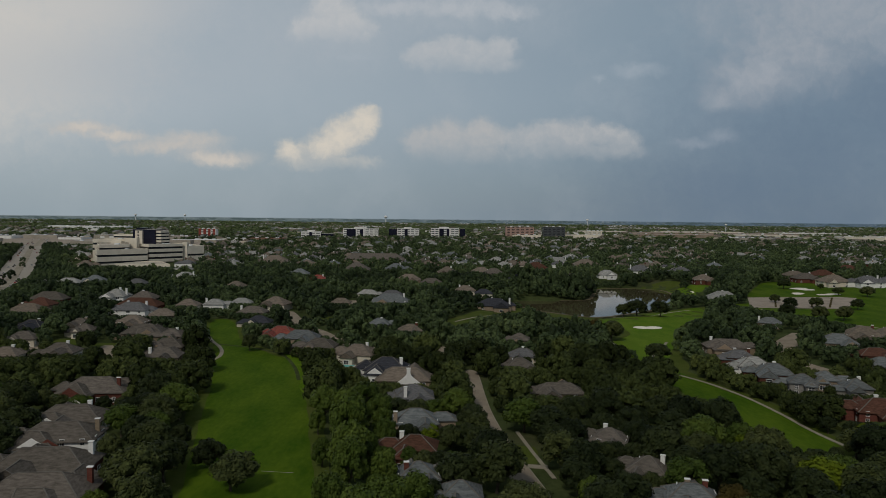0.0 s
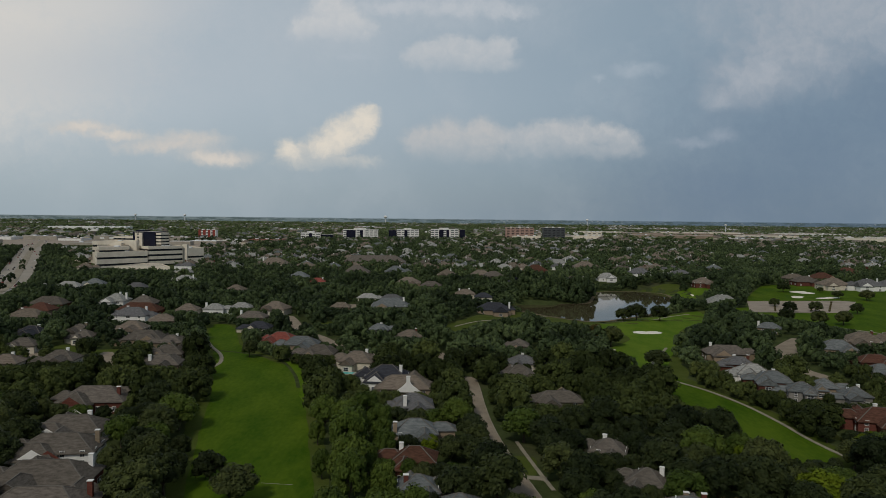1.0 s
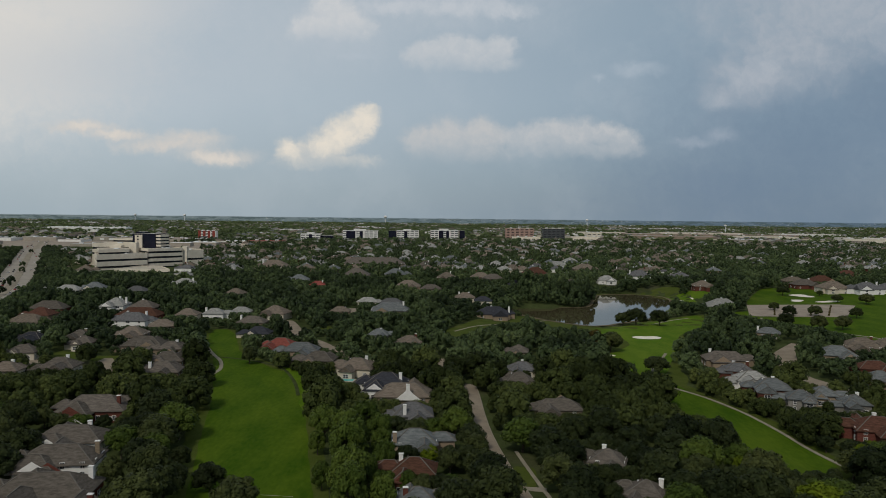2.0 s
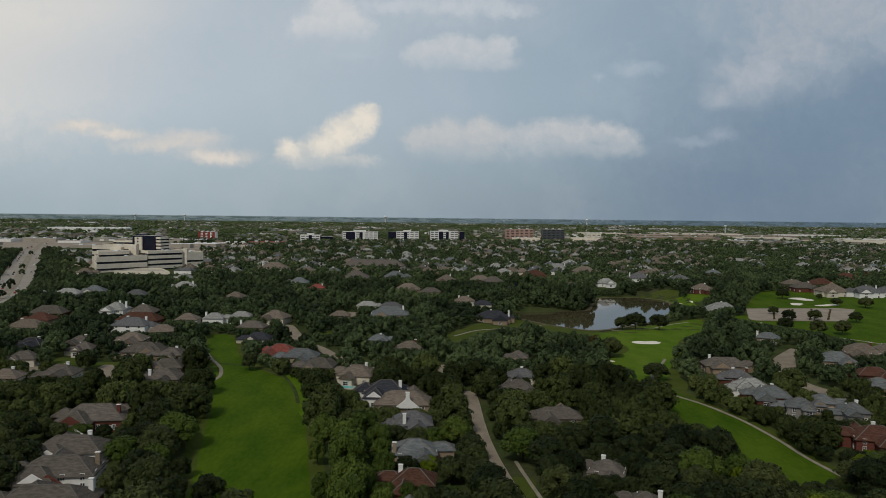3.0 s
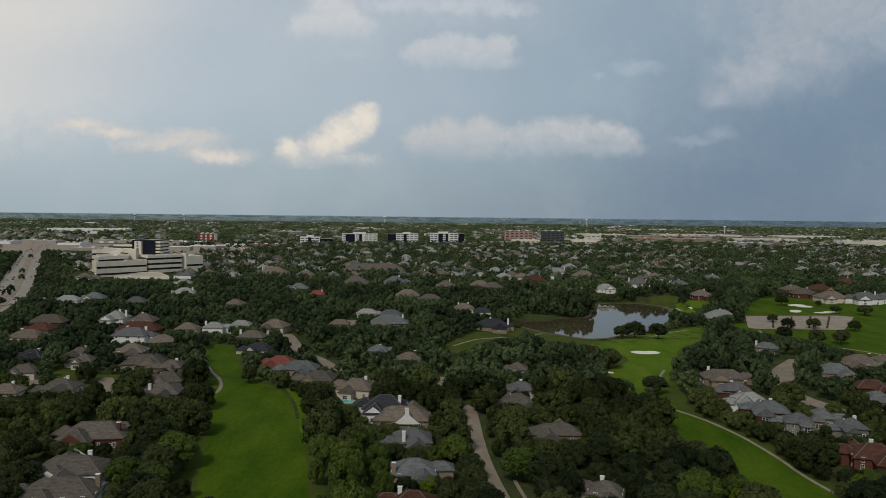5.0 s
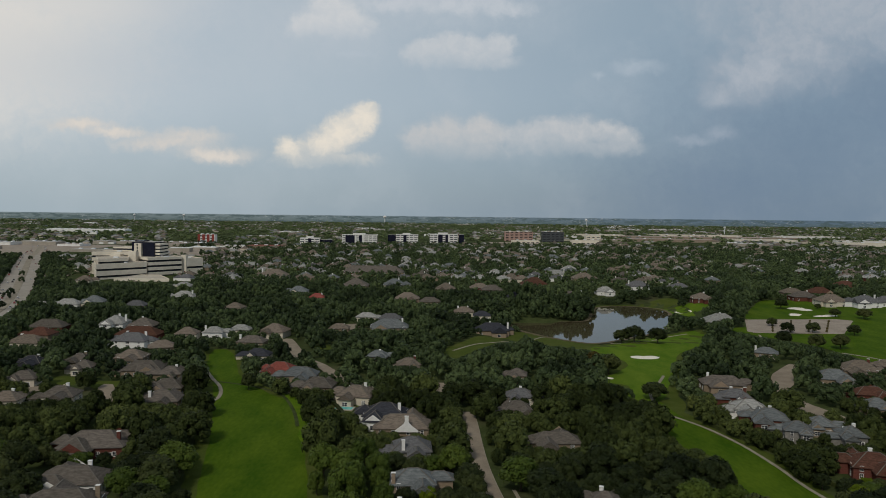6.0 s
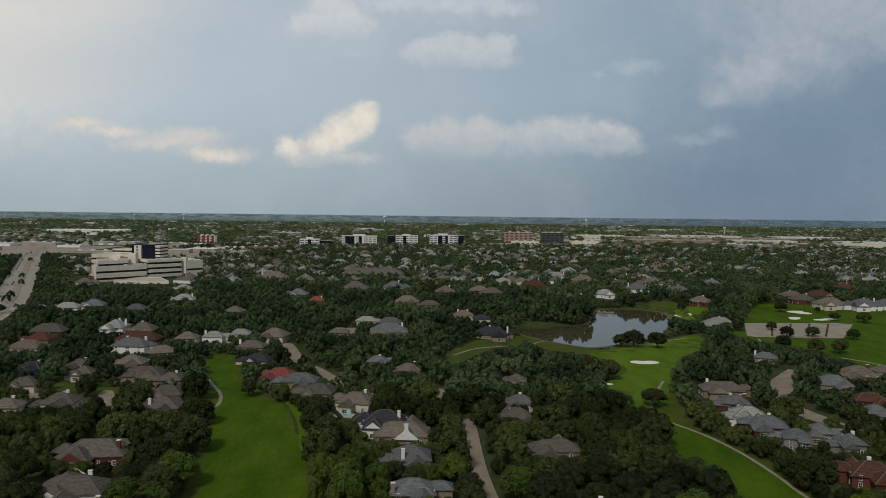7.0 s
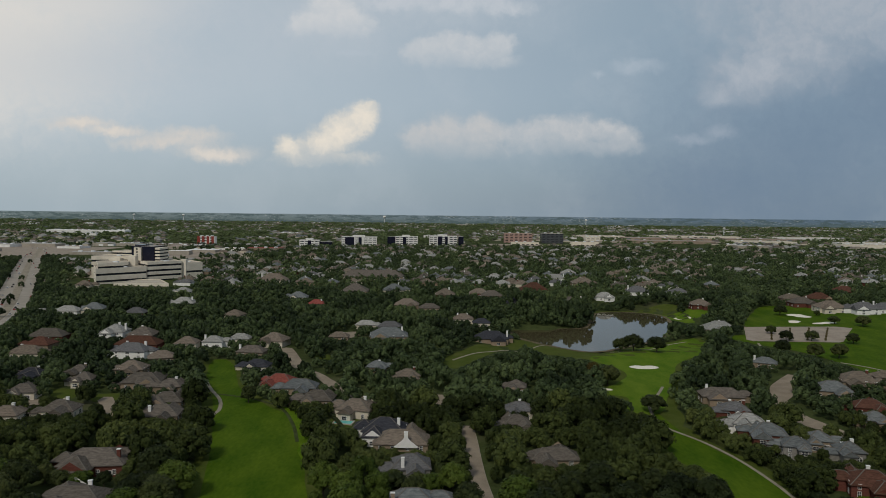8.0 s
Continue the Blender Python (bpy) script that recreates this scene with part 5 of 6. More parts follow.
flats = plain_block("apartment_building", -563, 1701, 41, 18, 19, PRECAST_WHITE, ROOF_FLAT, "red and white apartment block", 5, "apartment building")
for i in range(4):
    block(flats, "brick_bay", -20.5 + i * 11.2, -9.6, -14.5 + i * 11.2, -8.8, -1, 19.6, RED_BAY)
plain_block("store", -359, 1446, 69, 40, 6.5, WALLS["n"], ROOFS["r"], "low shop with a flat red roof", 0, "shop")
plain_block("store", -420, 1437, 52, 30, 5.5, PRECAST_WHITE, ROOF_FLAT, "low white flat-roofed shop", 0, "shop")
MALL = material("mall_precast", (0.25, 0.195, 0.15), (0.36, 0.29, 0.225), 12.0, 0.9)
for x, y, w, d, h, wall, label in (
        (640, 1990, 230, 70, 8, MALL, "long low pinkish shopping mall"), (905, 2010, 170, 80, 9, PRECAST, "long low cream shopping mall"),
        (690, 2190, 260, 80, 9, MALL, "long low pinkish shopping mall"), (1010, 2240, 240, 70, 8, MALL, "long low pinkish shopping mall"),
        (860, 2420, 300, 60, 9, PRECAST, "long low cream shopping mall"), (1240, 2440, 220, 70, 9, PRECAST_WHITE, "long low white shopping mall"),
        (1100, 1850, 120, 55, 9, PRECAST, "long low cream shopping mall"), (1210, 2030, 150, 60, 8, PRECAST_WHITE, "long low white shopping mall"),
        (520, 2330, 150, 60, 9, PRECAST, "long low cream shopping mall")):
    plain_block("shopping_mall", x, y, w, d, h, wall, ROOF_FLAT if wall is not MALL else ROOF_MALL, label, 0, "shopping mall", -4)
shops = random.Random(9)
for i in range(60):
    if i < 26:
        x, y = shops.uniform(-1000, -420), shops.uniform(1130, 1660)
    elif i < 44:
        x, y = shops.uniform(250, 1300), shops.uniform(1720, 2300)
    else:
        x, y = shops.uniform(-1600, 400), shops.uniform(1790, 2900)
    if away(ARTERIAL, x, y) < 45 or away(CROSS_ROAD, x, y) < 40 or (y > 1700 and any(abs(x - p) < q + 45 and abs(y - o) < r + 30 for p, o, q, r in CLEAR)):
        continue
    w, d, h = shops.uniform(28, 80), shops.uniform(20, 45), shops.uniform(4.5, 8)
    plain_block("store", x, y, w, d, h, shops.choice((STORE, PRECAST_WHITE, MALL, STORE)), shops.choice((ROOF_MALL, ROOF_GREY, ROOF_GREY, PRECAST_WHITE)), "low flat-roofed commercial building", 0, "shop", shops.uniform(-8, 8))
    CLEAR.append((x, y, w / 2 + 6, d / 2 + 14))
for i in range(45):
    y = shops.uniform(2700, 4850)
    x = shops.uniform(-0.62, 0.6) * y
    w, d, h = shops.uniform(20, 80), shops.uniform(25, 50), shops.uniform(5, 8)
    plain_block("warehouse", x, y, w, d, h, shops.choice((PRECAST_WHITE, STORE, STORE)), shops.choice((ROOF_GREY, ROOF_MALL, PRECAST_WHITE)), "distant long pale warehouse", 0, "warehouse")
    CLEAR.append((x, y, w / 2 + 10, d / 2 + 60))
plain_block("warehouse", -1180, 2373, 260, 50, 9, PRECAST_WHITE, PRECAST_WHITE, "long white warehouse on the plain", 0, "warehouse")


def water_tower(x, y, h, r, label):
    root = new("water_tower")
    root.matrix_world = pose(x, y, land(x, y) - 1)
    bm = bmesh.new()
    bmesh.ops.create_cone(bm, cap_ends=True, segments=12, radius1=r * 0.35, radius2=r * 0.22, depth=h - r, matrix=Matrix.Translation((0, 0, (h - r) / 2)))
    part("stem", bm, METAL, root)
    bm = bmesh.new()
    bmesh.ops.create_uvsphere(bm, u_segments=16, v_segments=10, radius=r)
    for v in bm.verts:
        v.co = Vector((v.co.x, v.co.y, v.co.z * 0.7 + h - r * 0.7))
    part("tank", bm, PRECAST_WHITE, root)
    tagged(root, label, "water tower")


water_tower(-389, 4800, 54, 12, "white water tower on the horizon")
water_tower(1085, 2723, 36, 5, "slim white tower on the plain")
water_tower(-2060, 4750, 50, 9, "distant white water tower")
water_tower(-1740, 4780, 50, 9, "distant white water tower")
water_tower(955, 4700, 46, 9, "distant white water tower")

# ---- trees ----
def lobe(radius, rnd, level=1):
    """A lumpy clump of foliage: vertices and triangles."""
    bm = bmesh.new()
    bmesh.ops.create_icosphere(bm, subdivisions=level, radius=1.0)
    o = Vector((rnd.uniform(-50, 50), rnd.uniform(-50, 50), rnd.uniform(-50, 50)))
    for v in bm.verts:
        k = 1.0 + 0.42 * noise.noise(v.co * 1.7 + o) + 0.2 * noise.noise(v.co * 4.0 + o)
        v.co = Vector((v.co.x * k, v.co.y * k, v.co.z * k * 0.8)) * radius
    bm.verts.index_update()
    vs = np.array([v.co[:] for v in bm.verts])
    fs = np.array([[v.index for v in f.verts] for f in bm.faces])
    bm.free()
    return vs, fs


def crown_arrays(seed, lobes, leaves, leaf, level=1, spread=1.0):
    """A crown one unit in radius and about two units high on z from 0.25: bumpy boughs round a dome, covered in sprays of leaves."""
    rnd = random.Random(seed)
    nr = np.random.default_rng(seed)
    V, F, n = [], [], 0
    centres = []
    lean, tall = rnd.uniform(-0.12, 0.12), rnd.uniform(0.48, 0.68)
    for i in range(lobes):
        a, q = i * 2.4 + rnd.uniform(-0.5, 0.5), (i + 0.5) / lobes
        up = 1 - 1.5 * q
        rr = 0.72 * spread * math.sqrt(1 - up * up) * rnd.uniform(0.82, 1.12)
        z = 0.98 + tall * up * rnd.uniform(0.86, 1.12) + (rnd.uniform(-0.12, 0.05) if up < 0 else 0)
        r = rnd.uniform(0.24, 0.38) * (1.0 if lobes > 5 else 1.35)
        vs, fs = lobe(r * 0.93, rnd, level)
        c = np.array((rr * math.cos(a) + lean * z, rr * math.sin(a), z))
        V.append(vs + c), F.append(fs + n)
        n += len(vs)
        centres.append((c, r))
    if leaves:
        pick = nr.integers(0, len(centres), leaves)
        c = np.array([centres[i][0] for i in pick])
        r = np.array([centres[i][1] for i in pick])[:, None]
        d = nr.normal(size=(leaves, 3))
        d[:, 2] = np.where(d[:, 2] < -0.4, -d[:, 2], d[:, 2])
        d /= np.linalg.norm(d, axis=1)[:, None]
        p = c + d * r * nr.uniform(0.86, 1.22, (leaves, 1)) * (1, 1, 0.88)
        nrm = d + nr.normal(size=(leaves, 3)) * 0.33 + (0, 0, 0.25)
        nrm /= np.linalg.norm(nrm, axis=1)[:, None]
        t1 = np.cross(nrm, nr.normal(size=(leaves, 3)))
        t1 /= np.linalg.norm(t1, axis=1)[:, None]
        t2 = np.cross(nrm, t1)
        s = leaf * nr.uniform(0.6, 1.5, (leaves, 1))
        spray = np.stack((p - t1 * s * 0.75 - t2 * s * 0.55, p + t1 * s * 0.75 - t2 * s * 0.55, p + t2 * s + nrm * s * 0.25), 1).reshape(-1, 3)
        V.append(spray)
        F.append(n + np.arange(leaves)[:, None] * 3 + (0, 1, 2))
    V = np.concatenate(V)
    V[:, :2] /= np.percentile(np.hypot(V[:, 0], V[:, 1]), 96)
    top = np.percentile(V[:, 2], 99.5)
    V[:, 2] *= 1.72 / top
    return V, np.concatenate(F)


def mesh_from(name, V, F, mat, tint=None, smooth=False):
    me = bpy.data.meshes.new(name)
    me.vertices.add(len(V))
    me.vertices.foreach_set("co", np.asarray(V, np.float32).ravel())
    me.loops.add(len(F) * 3)
    me.loops.foreach_set("vertex_index", np.asarray(F, np.int32).ravel())
    me.polygons.add(len(F))
    me.polygons.foreach_set("loop_start", np.arange(0, len(F) * 3, 3, dtype=np.int32))
    me.polygons.foreach_set("use_smooth", np.full(len(F), smooth))
    if tint is not None:
        me.attributes.new("tint", "FLOAT", "POINT").data.foreach_set("value", np.asarray(tint, np.float32))
    me.update(calc_edges=True)
    me.materials.append(mat)
    return me


def trunk_mesh(seed):
    """A tapered, slightly bent trunk with three limbs, one unit of crown radius above the ground."""
    rnd = random.Random(seed)
    bm = bmesh.new()

    def limb(a, b, ra, rb):
        a, b = Vector(a), Vector(b)
        q = (b - a).to_track_quat("Z", "Y")
        ring = lambda c, r: [bm.verts.new(c + q @ Vector((r * math.cos(k * 1.0472), r * math.sin(k * 1.0472), 0))) for k in range(6)]
        lo, hi = ring(a, ra), ring(b, rb)
        for k in range(6):
            bm.faces.new((lo[k], lo[(k + 1) % 6], hi[(k + 1) % 6], hi[k]))
        bm.faces.new(hi)

    fork = (rnd.uniform(-0.06, 0.06), rnd.uniform(-0.06, 0.06), 0.42)
    limb((0, 0, -0.08), fork, 0.075, 0.05)
    for k in range(4):
        a = k * 1.6 + rnd.uniform(-0.4, 0.4)
        mid = (0.3 * math.cos(a), 0.3 * math.sin(a), 0.78 + rnd.uniform(-0.1, 0.1))
        limb(fork, mid, 0.045, 0.028)
        limb(mid, (0.55 * math.cos(a + 0.3), 0.55 * math.sin(a + 0.3), 1.1), 0.028, 0.012)
    return mesh_of("trunk", bm, BARK)


NEAR_CROWNS = [crown_arrays(100 + i, 22, 3400, 0.062, 1) for i in range(9)]
TRUNKS = [trunk_mesh(i) for i in range(4)]
CROWN_MESHES = {}
for key, mat in (("dark", LEAF), ("deep", LEAF_SHADE), ("light", LEAF_LIGHT), ("yellow", LEAF_YELLOW), ("rust", LEAF_RUST)):
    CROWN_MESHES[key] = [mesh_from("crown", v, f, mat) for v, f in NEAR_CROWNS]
SPECIES = {"deep": ("broadleaf tree with a broad crown darkened for shade", "trees"), "dark": ("dark green broadleaf tree with a dense rounded crown", "trees"), "light": ("fresh green broadleaf tree with a full crown", "trees"),
           "yellow": ("yellow-green tree with a bright crown", "trees"), "rust": ("tree with reddish brown foliage", "trees")}


def tree(x, y, r, h, kind="dark", seed=0, label="", z=None):
    """A tree whose crown is r wide to each side and whose top is h above the ground."""
    root = new("tree")
    root.matrix_world = Matrix.LocRotScale((x, y, land(x, y) - 0.05 if z is None else z), Euler((0, 0, seed * 2.39)), (r, r, h / 1.72))
    part("trunk", TRUNKS[seed % 4], None, root)
    part("crown", CROWN_MESHES[kind][seed % 9], None, root)
    return tagged(root, label or SPECIES[kind][0], "tree", SPECIES[kind][1])


def woodland(name, spots, templates, label, mat=None):
    """Far trees in one mesh. spots: x, y, z, r, h, tint, turn."""
    V, F, T, n = [], [], [], 0
    for i, (x, y, z, r, h, tint, turn) in enumerate(spots):
        v, f = templates[i % len(templates)]
        c, s = math.cos(turn), math.sin(turn)
        q = np.stack(((v[:, 0] * c - v[:, 1] * s) * r + x, (v[:, 0] * s + v[:, 1] * c) * r + y, (v[:, 2] - 0.25) * h / 1.45 + z), 1)
        V.append(q), F.append(f + n), T.append(np.full(len(q), tint))
        n += len(q)
    if V:
        tagged(new(name, mesh_from(name, np.concatenate(V), np.concatenate(F), mat or LEAF_STUFF, np.concatenate(T))), label, "trees", kind="stuff")


OPEN = [*YARDS, *ROAD_PATCHES, STREET_VIEW, FAIRWAY_WEST, FAIRWAY_EAST, GREEN_EAST, SHORE_STRIP, POND, GRASS_EAST, CAR_PARK, GREEN_SMALL, SHORE_FAR]
LINES = [(STREET, 2.6), (SIDE_ROAD, 5.0), (EAST_ROAD, 6.5), (ARTERIAL, 24.0), (CROSS_ROAD, 18.0)]
# garden trees are kept low before a house so the camera sees it
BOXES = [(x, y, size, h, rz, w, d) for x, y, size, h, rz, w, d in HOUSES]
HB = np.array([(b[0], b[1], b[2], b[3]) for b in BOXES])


def room_for(x, y, r, h):
    """The height that a tree may have at a place, fitted to the camera's view; 0: none."""
    for pts in OPEN:
        if any(inside(pts, x + dx, y + dy) for dx, dy in ((0, 0), (r * 0.75, 0), (-r * 0.75, 0), (0, r * 0.5), (0, -r * 0.5))):
            return 0
    for pts, gap in LINES:
        if away(pts, x, y) < gap + r * 0.55:
            return 0
    # trees are cut low where they would hide open ground from the camera
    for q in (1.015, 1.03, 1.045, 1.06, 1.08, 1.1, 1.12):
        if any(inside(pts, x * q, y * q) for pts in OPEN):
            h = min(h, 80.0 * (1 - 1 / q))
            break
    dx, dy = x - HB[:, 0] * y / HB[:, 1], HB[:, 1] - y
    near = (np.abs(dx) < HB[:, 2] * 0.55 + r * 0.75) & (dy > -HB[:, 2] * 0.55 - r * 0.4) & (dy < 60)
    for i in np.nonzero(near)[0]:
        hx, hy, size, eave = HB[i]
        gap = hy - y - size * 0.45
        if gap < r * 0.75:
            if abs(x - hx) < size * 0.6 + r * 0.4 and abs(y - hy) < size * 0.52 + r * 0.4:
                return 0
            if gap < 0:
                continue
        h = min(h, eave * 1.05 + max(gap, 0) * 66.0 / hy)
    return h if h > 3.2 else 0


rnd = random.Random(11)
cells = {}


def before_campus(x, y, r, h):
    """Growth is kept low so that the camera sees the office complex's base."""
    if -0.525 * y < x < -0.35 * y and 735 < y < 850:
        h = min(h, 3.2 + max(0.0, 815 - y) * 0.06)
        r = min(r, h * 0.75)
    return r, h


def claim(x, y, r, slack):
    key = (int(x // 8), int(y // 8))
    for i in (-2, -1, 0, 1, 2):
        for j in (-2, -1, 0, 1, 2):
            for ox, oy, orr in cells.get((key[0] + i, key[1] + j), ()):
                if (ox - x) ** 2 + (oy - y) ** 2 < ((r + orr) * slack) ** 2:
                    return False
    cells.setdefault(key, []).append((x, y, r))
    return True


for k, (x, y, r, h, kind) in enumerate(((-53, 176, 6.2, 9.5, "dark"), (-63, 191, 4.6, 8.0, "dark"), (-94, 344, 3.8, 8.5, "dark"), (139, 503, 7.5, 12.0, "dark"), (130, 506, 5.5, 10.0, "dark"),
                                        (152, 492, 6.5, 11.0, "dark"), (96, 400, 6.5, 12.0, "dark"), (89, 408, 4.5, 11.5, "rust"), (107, 349, 6.5, 9.0, "dark"))):
    tree(x, y, r, h, kind, k + 3, "lone spreading tree on golf grass")
    claim(x, y, r, 0.5)
for k, (x, y, r, h) in enumerate(((238, 488, 5.5, 9), (261, 529, 5.0, 8), (279, 527, 5.0, 8), (252, 470, 5.5, 10), (267, 469, 5.5, 10), (303, 515, 4.8, 8),
                                  (353, 587, 6, 9), (336, 599, 5, 7), (345, 645, 3, 5), (313, 648, 6, 9), (262, 557, 4, 7))):
    tree(x, y, r, h, "dark", k + 5, "dark tree with a flat-bottomed crown on golf grass")
    claim(x, y, r, 0.5)
near_spots, mid_spots = [], []
road_trees = []
line = resample(ARTERIAL, 9.0)
step = np.gradient(line, axis=0)
for q, s in zip(line, step / np.linalg.norm(step, axis=1)[:, None]):
    for off, chance in ((0.0, 0.05), (20.5, 0.85), (-21.5, 0.85), (28.0, 0.8), (-30.0, 0.8), (36.0, 0.7), (-38.0, 0.6)):
        if rnd.random() < chance and 330 < q[1] < 1200:
            x, y = q + np.array((s[1], -s[0])) * (off + rnd.uniform(-2, 2)) + (rnd.uniform(-2, 2), rnd.uniform(-3, 3))
            r = rnd.uniform(3.2, 5.2)
            if claim(x, y, r, 0.6):
                road_trees.append((x, y, r, r * 1.7 + 0.8))

for k in range(36000):
    y = 125 + 640 * rnd.random() ** 0.75
    x = rnd.uniform(-1, 1) * (0.66 * y + 30)
    r = rnd.uniform(3.0, 6.3) if k > 6000 else rnd.uniform(4.8, 7.0)
    h = r * rnd.uniform(1.5, 2.0) + 1.2
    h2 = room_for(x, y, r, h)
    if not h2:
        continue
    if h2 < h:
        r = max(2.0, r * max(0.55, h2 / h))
    r, h2 = before_campus(x, y, r, h2)
    if not claim(x, y, r, 0.8):
        continue
    near_spots.append((x, y, r, h2))
# the tall grove on the pond's north-west bank
GROVE = ((56, 602), (84, 604), (108, 607), (126, 614), (140, 655), (146, 704), (70, 700))
for k in range(400):
    x, y = rnd.uniform(50, 150), rnd.uniform(600, 705)
    r = rnd.uniform(5.0, 7.6)
    if inside(GROVE, x, y) and claim(x, y, r, 0.55):
        near_spots.append((x, y, r, rnd.uniform(16, 21)))
near_spots.sort(key=lambda s: s[1])
mid_spots = near_spots[290:]
del near_spots[290:]
for k, (x, y, r, h) in enumerate(near_spots):
    q = rnd.random()
    grove = -49 < x + 0.21 * (y - 255) < -22 and y < 295
    # east of x = 28 most trees take the leaf colour darkened for shade
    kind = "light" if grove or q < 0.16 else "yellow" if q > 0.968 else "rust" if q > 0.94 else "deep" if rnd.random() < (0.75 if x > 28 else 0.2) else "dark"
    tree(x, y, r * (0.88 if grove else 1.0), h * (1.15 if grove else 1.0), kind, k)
MID = [crown_arrays(200 + i, 9, 400, 0.115, 0) for i in range(12)]
HEDGEROW = [crown_arrays(250 + i, 18, 1250, 0.082, 0) for i in range(9)]
FAR = [crown_arrays(300 + i, 4, 44, 0.2, 0) for i in range(10)]
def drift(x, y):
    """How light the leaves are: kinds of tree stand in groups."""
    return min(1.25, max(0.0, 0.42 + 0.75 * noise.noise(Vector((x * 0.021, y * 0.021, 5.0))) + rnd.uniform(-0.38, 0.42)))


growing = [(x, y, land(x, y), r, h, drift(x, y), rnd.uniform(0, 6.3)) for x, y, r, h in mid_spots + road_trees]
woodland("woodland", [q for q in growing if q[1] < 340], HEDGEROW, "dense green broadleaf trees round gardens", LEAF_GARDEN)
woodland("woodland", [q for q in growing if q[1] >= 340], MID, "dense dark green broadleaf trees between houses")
ROOFTOPS = {}
for x, y in sites + FAR_SITES:
    for i in (-1, 0, 1):
        for j in (-1, 0, 1):
            ROOFTOPS.setdefault((int(x // 40) + i, int(y // 40) + j), []).append((x, y))
far_spots = []
for k in range(20000):
    y = 755 + 885 * rnd.random() ** 0.85
    x = rnd.uniform(-1, 1) * (0.66 * y + 40)
    r = rnd.uniform(3.3, 6.0)
    if any(away(p, x, y) < gap + 3 for p, gap in LINES[3:]) or any(abs(x - a) < w and abs(y - b) < d for a, b, w, d in CLEAR):
        continue
    if y < 900 and not room_for(x, y, r, 9):
        continue
    r, h = before_campus(x, y, r, r * rnd.uniform(1.15, 1.65) + 1.8)
    if y > 860 and any(abs(x - a) < 9 and abs(y - b) < 7.5 for a, b in ROOFTOPS.get((int(x // 40), int(y // 40)), ())):
        continue
    if claim(x, y, r, 0.78):
        # tint lifted by 0.1, painting far leaves lighter as haze would
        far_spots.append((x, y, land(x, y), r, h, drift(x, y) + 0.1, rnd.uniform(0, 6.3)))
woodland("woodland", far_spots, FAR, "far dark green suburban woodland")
plain_spots = []
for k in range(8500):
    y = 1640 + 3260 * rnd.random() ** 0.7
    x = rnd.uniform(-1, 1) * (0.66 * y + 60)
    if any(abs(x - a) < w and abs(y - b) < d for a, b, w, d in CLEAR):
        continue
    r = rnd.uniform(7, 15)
    # high tint range: the haze of distance is painted into the leaf colour
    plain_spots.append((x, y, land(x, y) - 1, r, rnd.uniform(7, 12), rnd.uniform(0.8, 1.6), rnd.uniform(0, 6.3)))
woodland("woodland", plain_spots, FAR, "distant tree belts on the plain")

# ---- small things ----
def bar(bm, a, b, w, h):
    """A thin upright box from a to b on the land."""
    a, b = Vector((*a, 0)), Vector((*b, 0))
    s = (b - a).normalized().cross(Vector((0, 0, 1))) * w / 2
    pts = [a - s, a + s, b + s, b - s]
    lo = [bm.verts.new((p.x, p.y, land(p.x, p.y) - 0.2)) for p in pts]
    hi = [bm.verts.new((p.x, p.y, land(p.x, p.y) + h)) for p in pts]
    bm.faces.new(hi)
    for i in range(4):
        bm.faces.new((lo[i], lo[(i + 1) % 4], hi[(i + 1) % 4], hi[i]))
    bmesh.ops.recalc_face_normals(bm, faces=bm.faces[:])


# planted strips between the rows of the car park
for a, b in [((237 + 64 * u, 533 - 7 * u), (258 + 76 * u, 584 - 4 * u)) for u in (0.22, 0.42, 0.62, 0.82)]:
    bm = bmesh.new()
    n = 14
    for i in range(n):
        p = Vector(a).lerp(Vector(b), (i + 0.1) / n)
        q = Vector(a).lerp(Vector(b), (i + 0.95) / n)
        bar(bm, p, q, 1.3 + 0.5 * math.sin(i * 2.1 + a[0]), 0.6 + 0.2 * math.sin(i * 1.7 + b[0]))
    tagged(new("hedge", mesh_of("hedge", bm, LEAF_RUST)), "low dark hedge strip across the car park", "hedge", "car park hedges")


def car_model(paint):
    root = new("car")
    bm = bmesh.new()
    box(bm, -2.25, -0.9, 0.35, 2.25, 0.9, 0.95)
    bmesh.ops.bevel(bm, geom=bm.edges[:], offset=0.12, segments=1)
    part("body", bm, paint, root)
    bm = bmesh.new()
    vs = box(bm, -1.4, -0.8, 0.93, 1.1, 0.8, 1.48)
    for v in vs[4:]:
        v.co.x *= 0.72
        v.co.y *= 0.86
    part("cabin", bm, GLASS, root)
    bm = bmesh.new()
    box(bm, -0.95, -0.66, 1.47, 0.72, 0.66, 1.53)
    part("roof", bm, paint, root)
    for x in (-1.4, 1.4):
        for y in (-0.82, 0.82):
            bm = bmesh.new()
            bmesh.ops.create_cone(bm, cap_ends=True, segments=10, radius1=0.34, radius2=0.34, depth=0.22, matrix=pose(x, y, 0.34, 90, 0, 0))
            part("wheel", bm, TYRE, root)
    return root


TYRE = material("tyre_rubber", (0.015, 0.015, 0.015), (0.03, 0.03, 0.03), 0.5, 0.9)
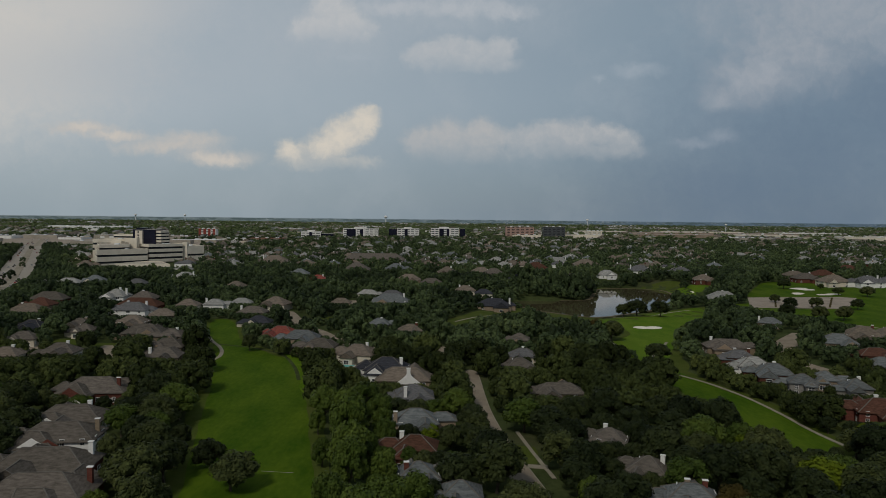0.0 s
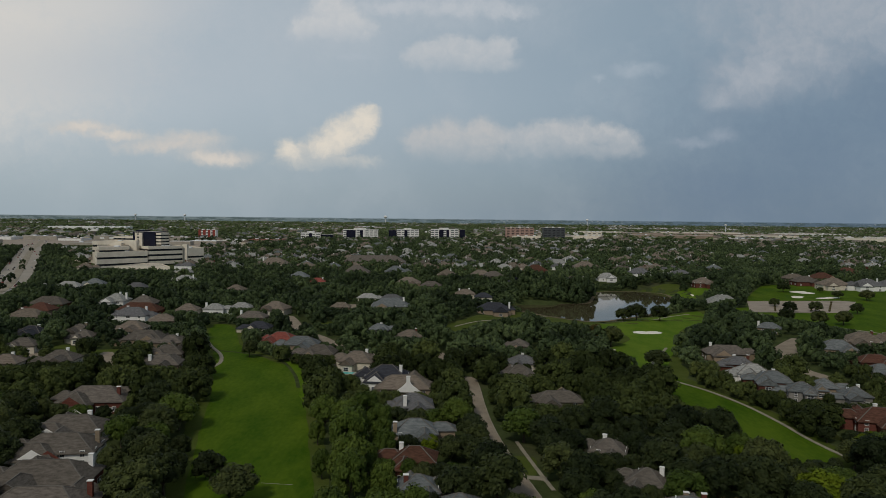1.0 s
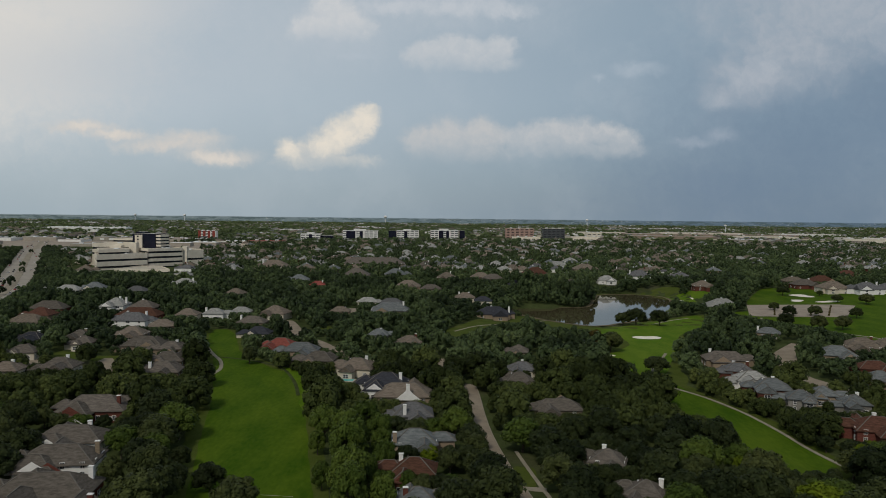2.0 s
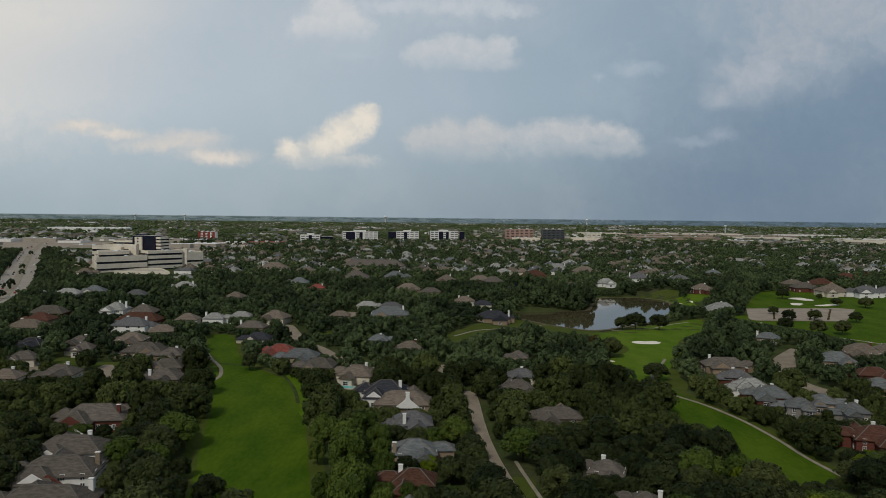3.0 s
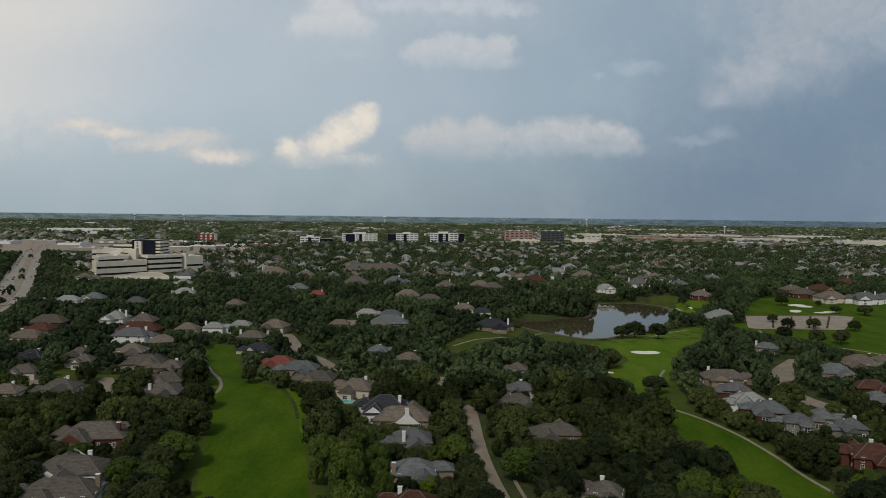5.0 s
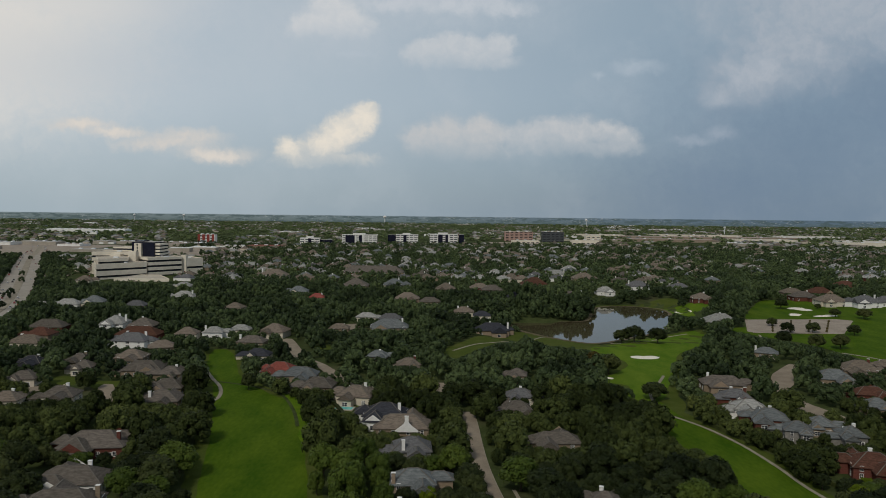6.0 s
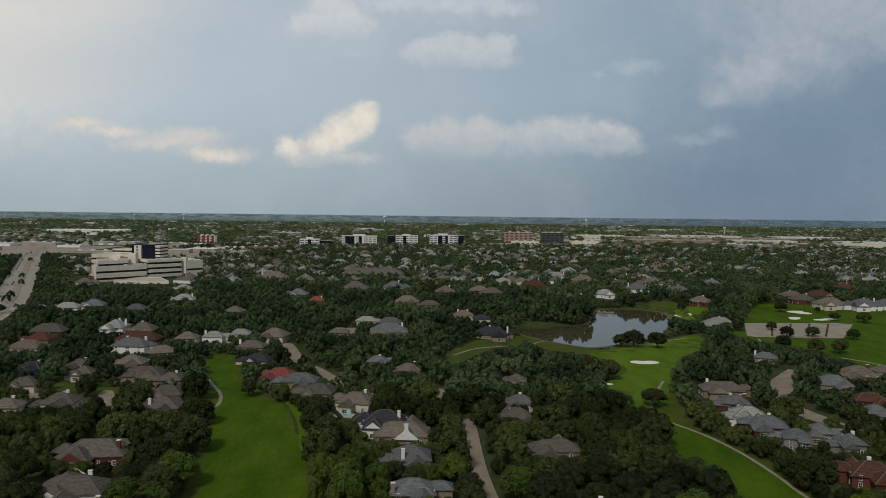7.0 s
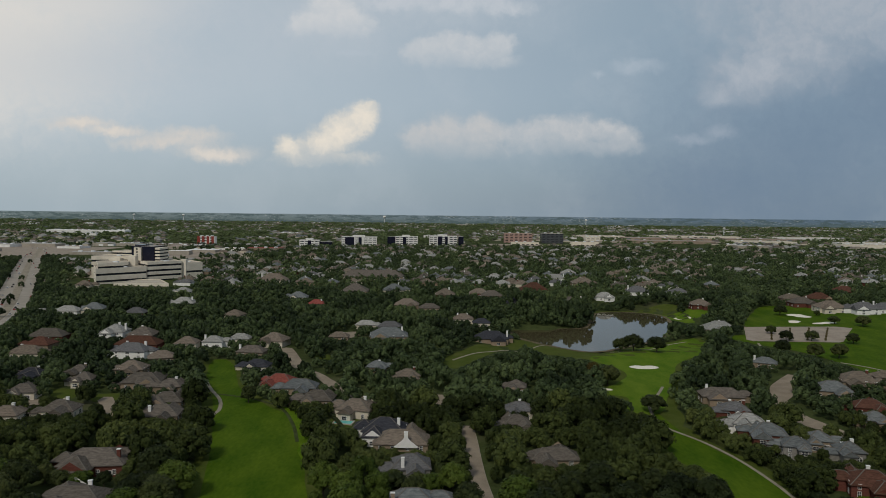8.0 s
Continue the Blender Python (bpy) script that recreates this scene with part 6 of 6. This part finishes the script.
PAINTS = [("white", material("white_car_paint", (0.65, 0.65, 0.65), (0.75, 0.75, 0.75), 3.0, 0.3)), ("silver", material("silver_car_paint", (0.35, 0.36, 0.37), (0.45, 0.46, 0.47), 3.0, 0.3)),
          ("black", material("black_car_paint", (0.012, 0.012, 0.014), (0.02, 0.02, 0.022), 3.0, 0.25)), ("red", material("red_car_paint", (0.28, 0.03, 0.03), (0.36, 0.05, 0.04), 3.0, 0.3))]
cars, traffic = {}, random.Random(21)
line = resample(ARTERIAL, 3.0)
slope_line = np.gradient(line, axis=0)
lanes = []
for k in range(88):
    i = traffic.randrange(len(line) - 1)
    off = traffic.choice((-15.0, -10.8, -6.6, 6.6, 10.8, 15.0))
    d = slope_line[i] / np.linalg.norm(slope_line[i])
    x, y = line[i] + np.array((d[1], -d[0])) * off
    if any((x - p) ** 2 + (y - q) ** 2 < 60 for p, q in lanes) or y < 300:
        continue
    lanes.append((x, y))
    name, paint = traffic.choice(PAINTS)
    m = pose(x, y, land(x, y) + 0.34, 0, 0, math.degrees(math.atan2(d[1], d[0])))
    if name in cars:
        copy_thing(cars[name], m)
    else:
        cars[name] = car_model(paint)
        cars[name].matrix_world = m
        tagged(cars[name], name + " car on a wide pale road", "car", "cars on the road")

# walks, drives and kerbs along the street
walk_line = [(x + 8.6, y) for x, y in STREET[4:7]]
tagged(ribbon("pavement", walk_line, 1.2, 0.2, CART), "narrow pale concrete pavement beside the street", "pavement", kind="structure")
for side in (-3.6, 3.6):
    tagged(ribbon("kerb", STREET, 0.3, 0.3, CART, side, 4.0), "low concrete kerb along the street", "kerb", kind="structure")
for x, y, w, d, rz, label in ((27.5, 199, 6, 2.6, -8, "short pale concrete drive beside the street"),):
    bm = bmesh.new()
    box(bm, -w / 2, -d / 2, -0.8, w / 2, d / 2, 0.25)
    ob = new("driveway", mesh_of("driveway", bm, CART))
    ob.matrix_world = pose(x, y, land(x, y), 0, 0, rz)
    tagged(ob, label, "driveway", kind="structure")

# a pale timber rail across the western fairway
bm = bmesh.new()
bar(bm, (-49, 190), (-40, 189.4), 0.12, 0.16)
tagged(new("low_rail", mesh_of("low_rail", bm, CONCRETE)), "low pale rail lying across the mown fairway", "rail")

# hedges and garden walls along the eastern fairway
for pts, label in ((((118, 312), (124, 296), (131, 279), (134, 258), (138, 240)), "clipped dark hedge along a garden boundary"),
                   (((-62, 352), (-52, 330), (-44, 312), (-38, 296)), "clipped dark hedge behind houses")):
    bm = bmesh.new()
    p = resample(pts, 2.5)
    for a, b in zip(p, p[1:]):
        bar(bm, a, b, 1.5, 1.5 + 0.25 * math.sin(a[1] * 1.3))
    tagged(new("hedge", mesh_of("hedge", bm, LEAF)), label, "hedge")

# a garden pool behind the row of houses east of the fairway
def garden_pool(x, y, rz, w, d):
    root = new("swimming_pool")
    root.matrix_world = pose(x, y, max(land(x + i, y + j) for i in (-4, 4) for j in (-3, 3)) + 0.2, 0, 0, rz)
    for x0, y0, x1, y1 in ((-w / 2 - 0.7, -d / 2 - 0.7, w / 2 + 0.7, -d / 2), (-w / 2 - 0.7, d / 2, w / 2 + 0.7, d / 2 + 0.7),
                           (-w / 2 - 0.7, -d / 2, -w / 2, d / 2), (w / 2, -d / 2, w / 2 + 0.7, d / 2)):
        bm = bmesh.new()
        box(bm, x0, y0, -1.2, x1, y1, 0.16)
        part("coping", bm, CONCRETE, root)
    bm = bmesh.new()
    box(bm, -w / 2, -d / 2, -1.2, w / 2, d / 2, 0.04)
    part("water", bm, material("pool_water", (0.10, 0.42, 0.40), (0.16, 0.52, 0.48), 1.5, 0.08, 0.1), root, "turquoise water")
    tagged(root, "turquoise garden swimming pool with pale coping", "swimming pool")


garden_pool(-43.5, 317.5, -10, 8.0, 4.5)
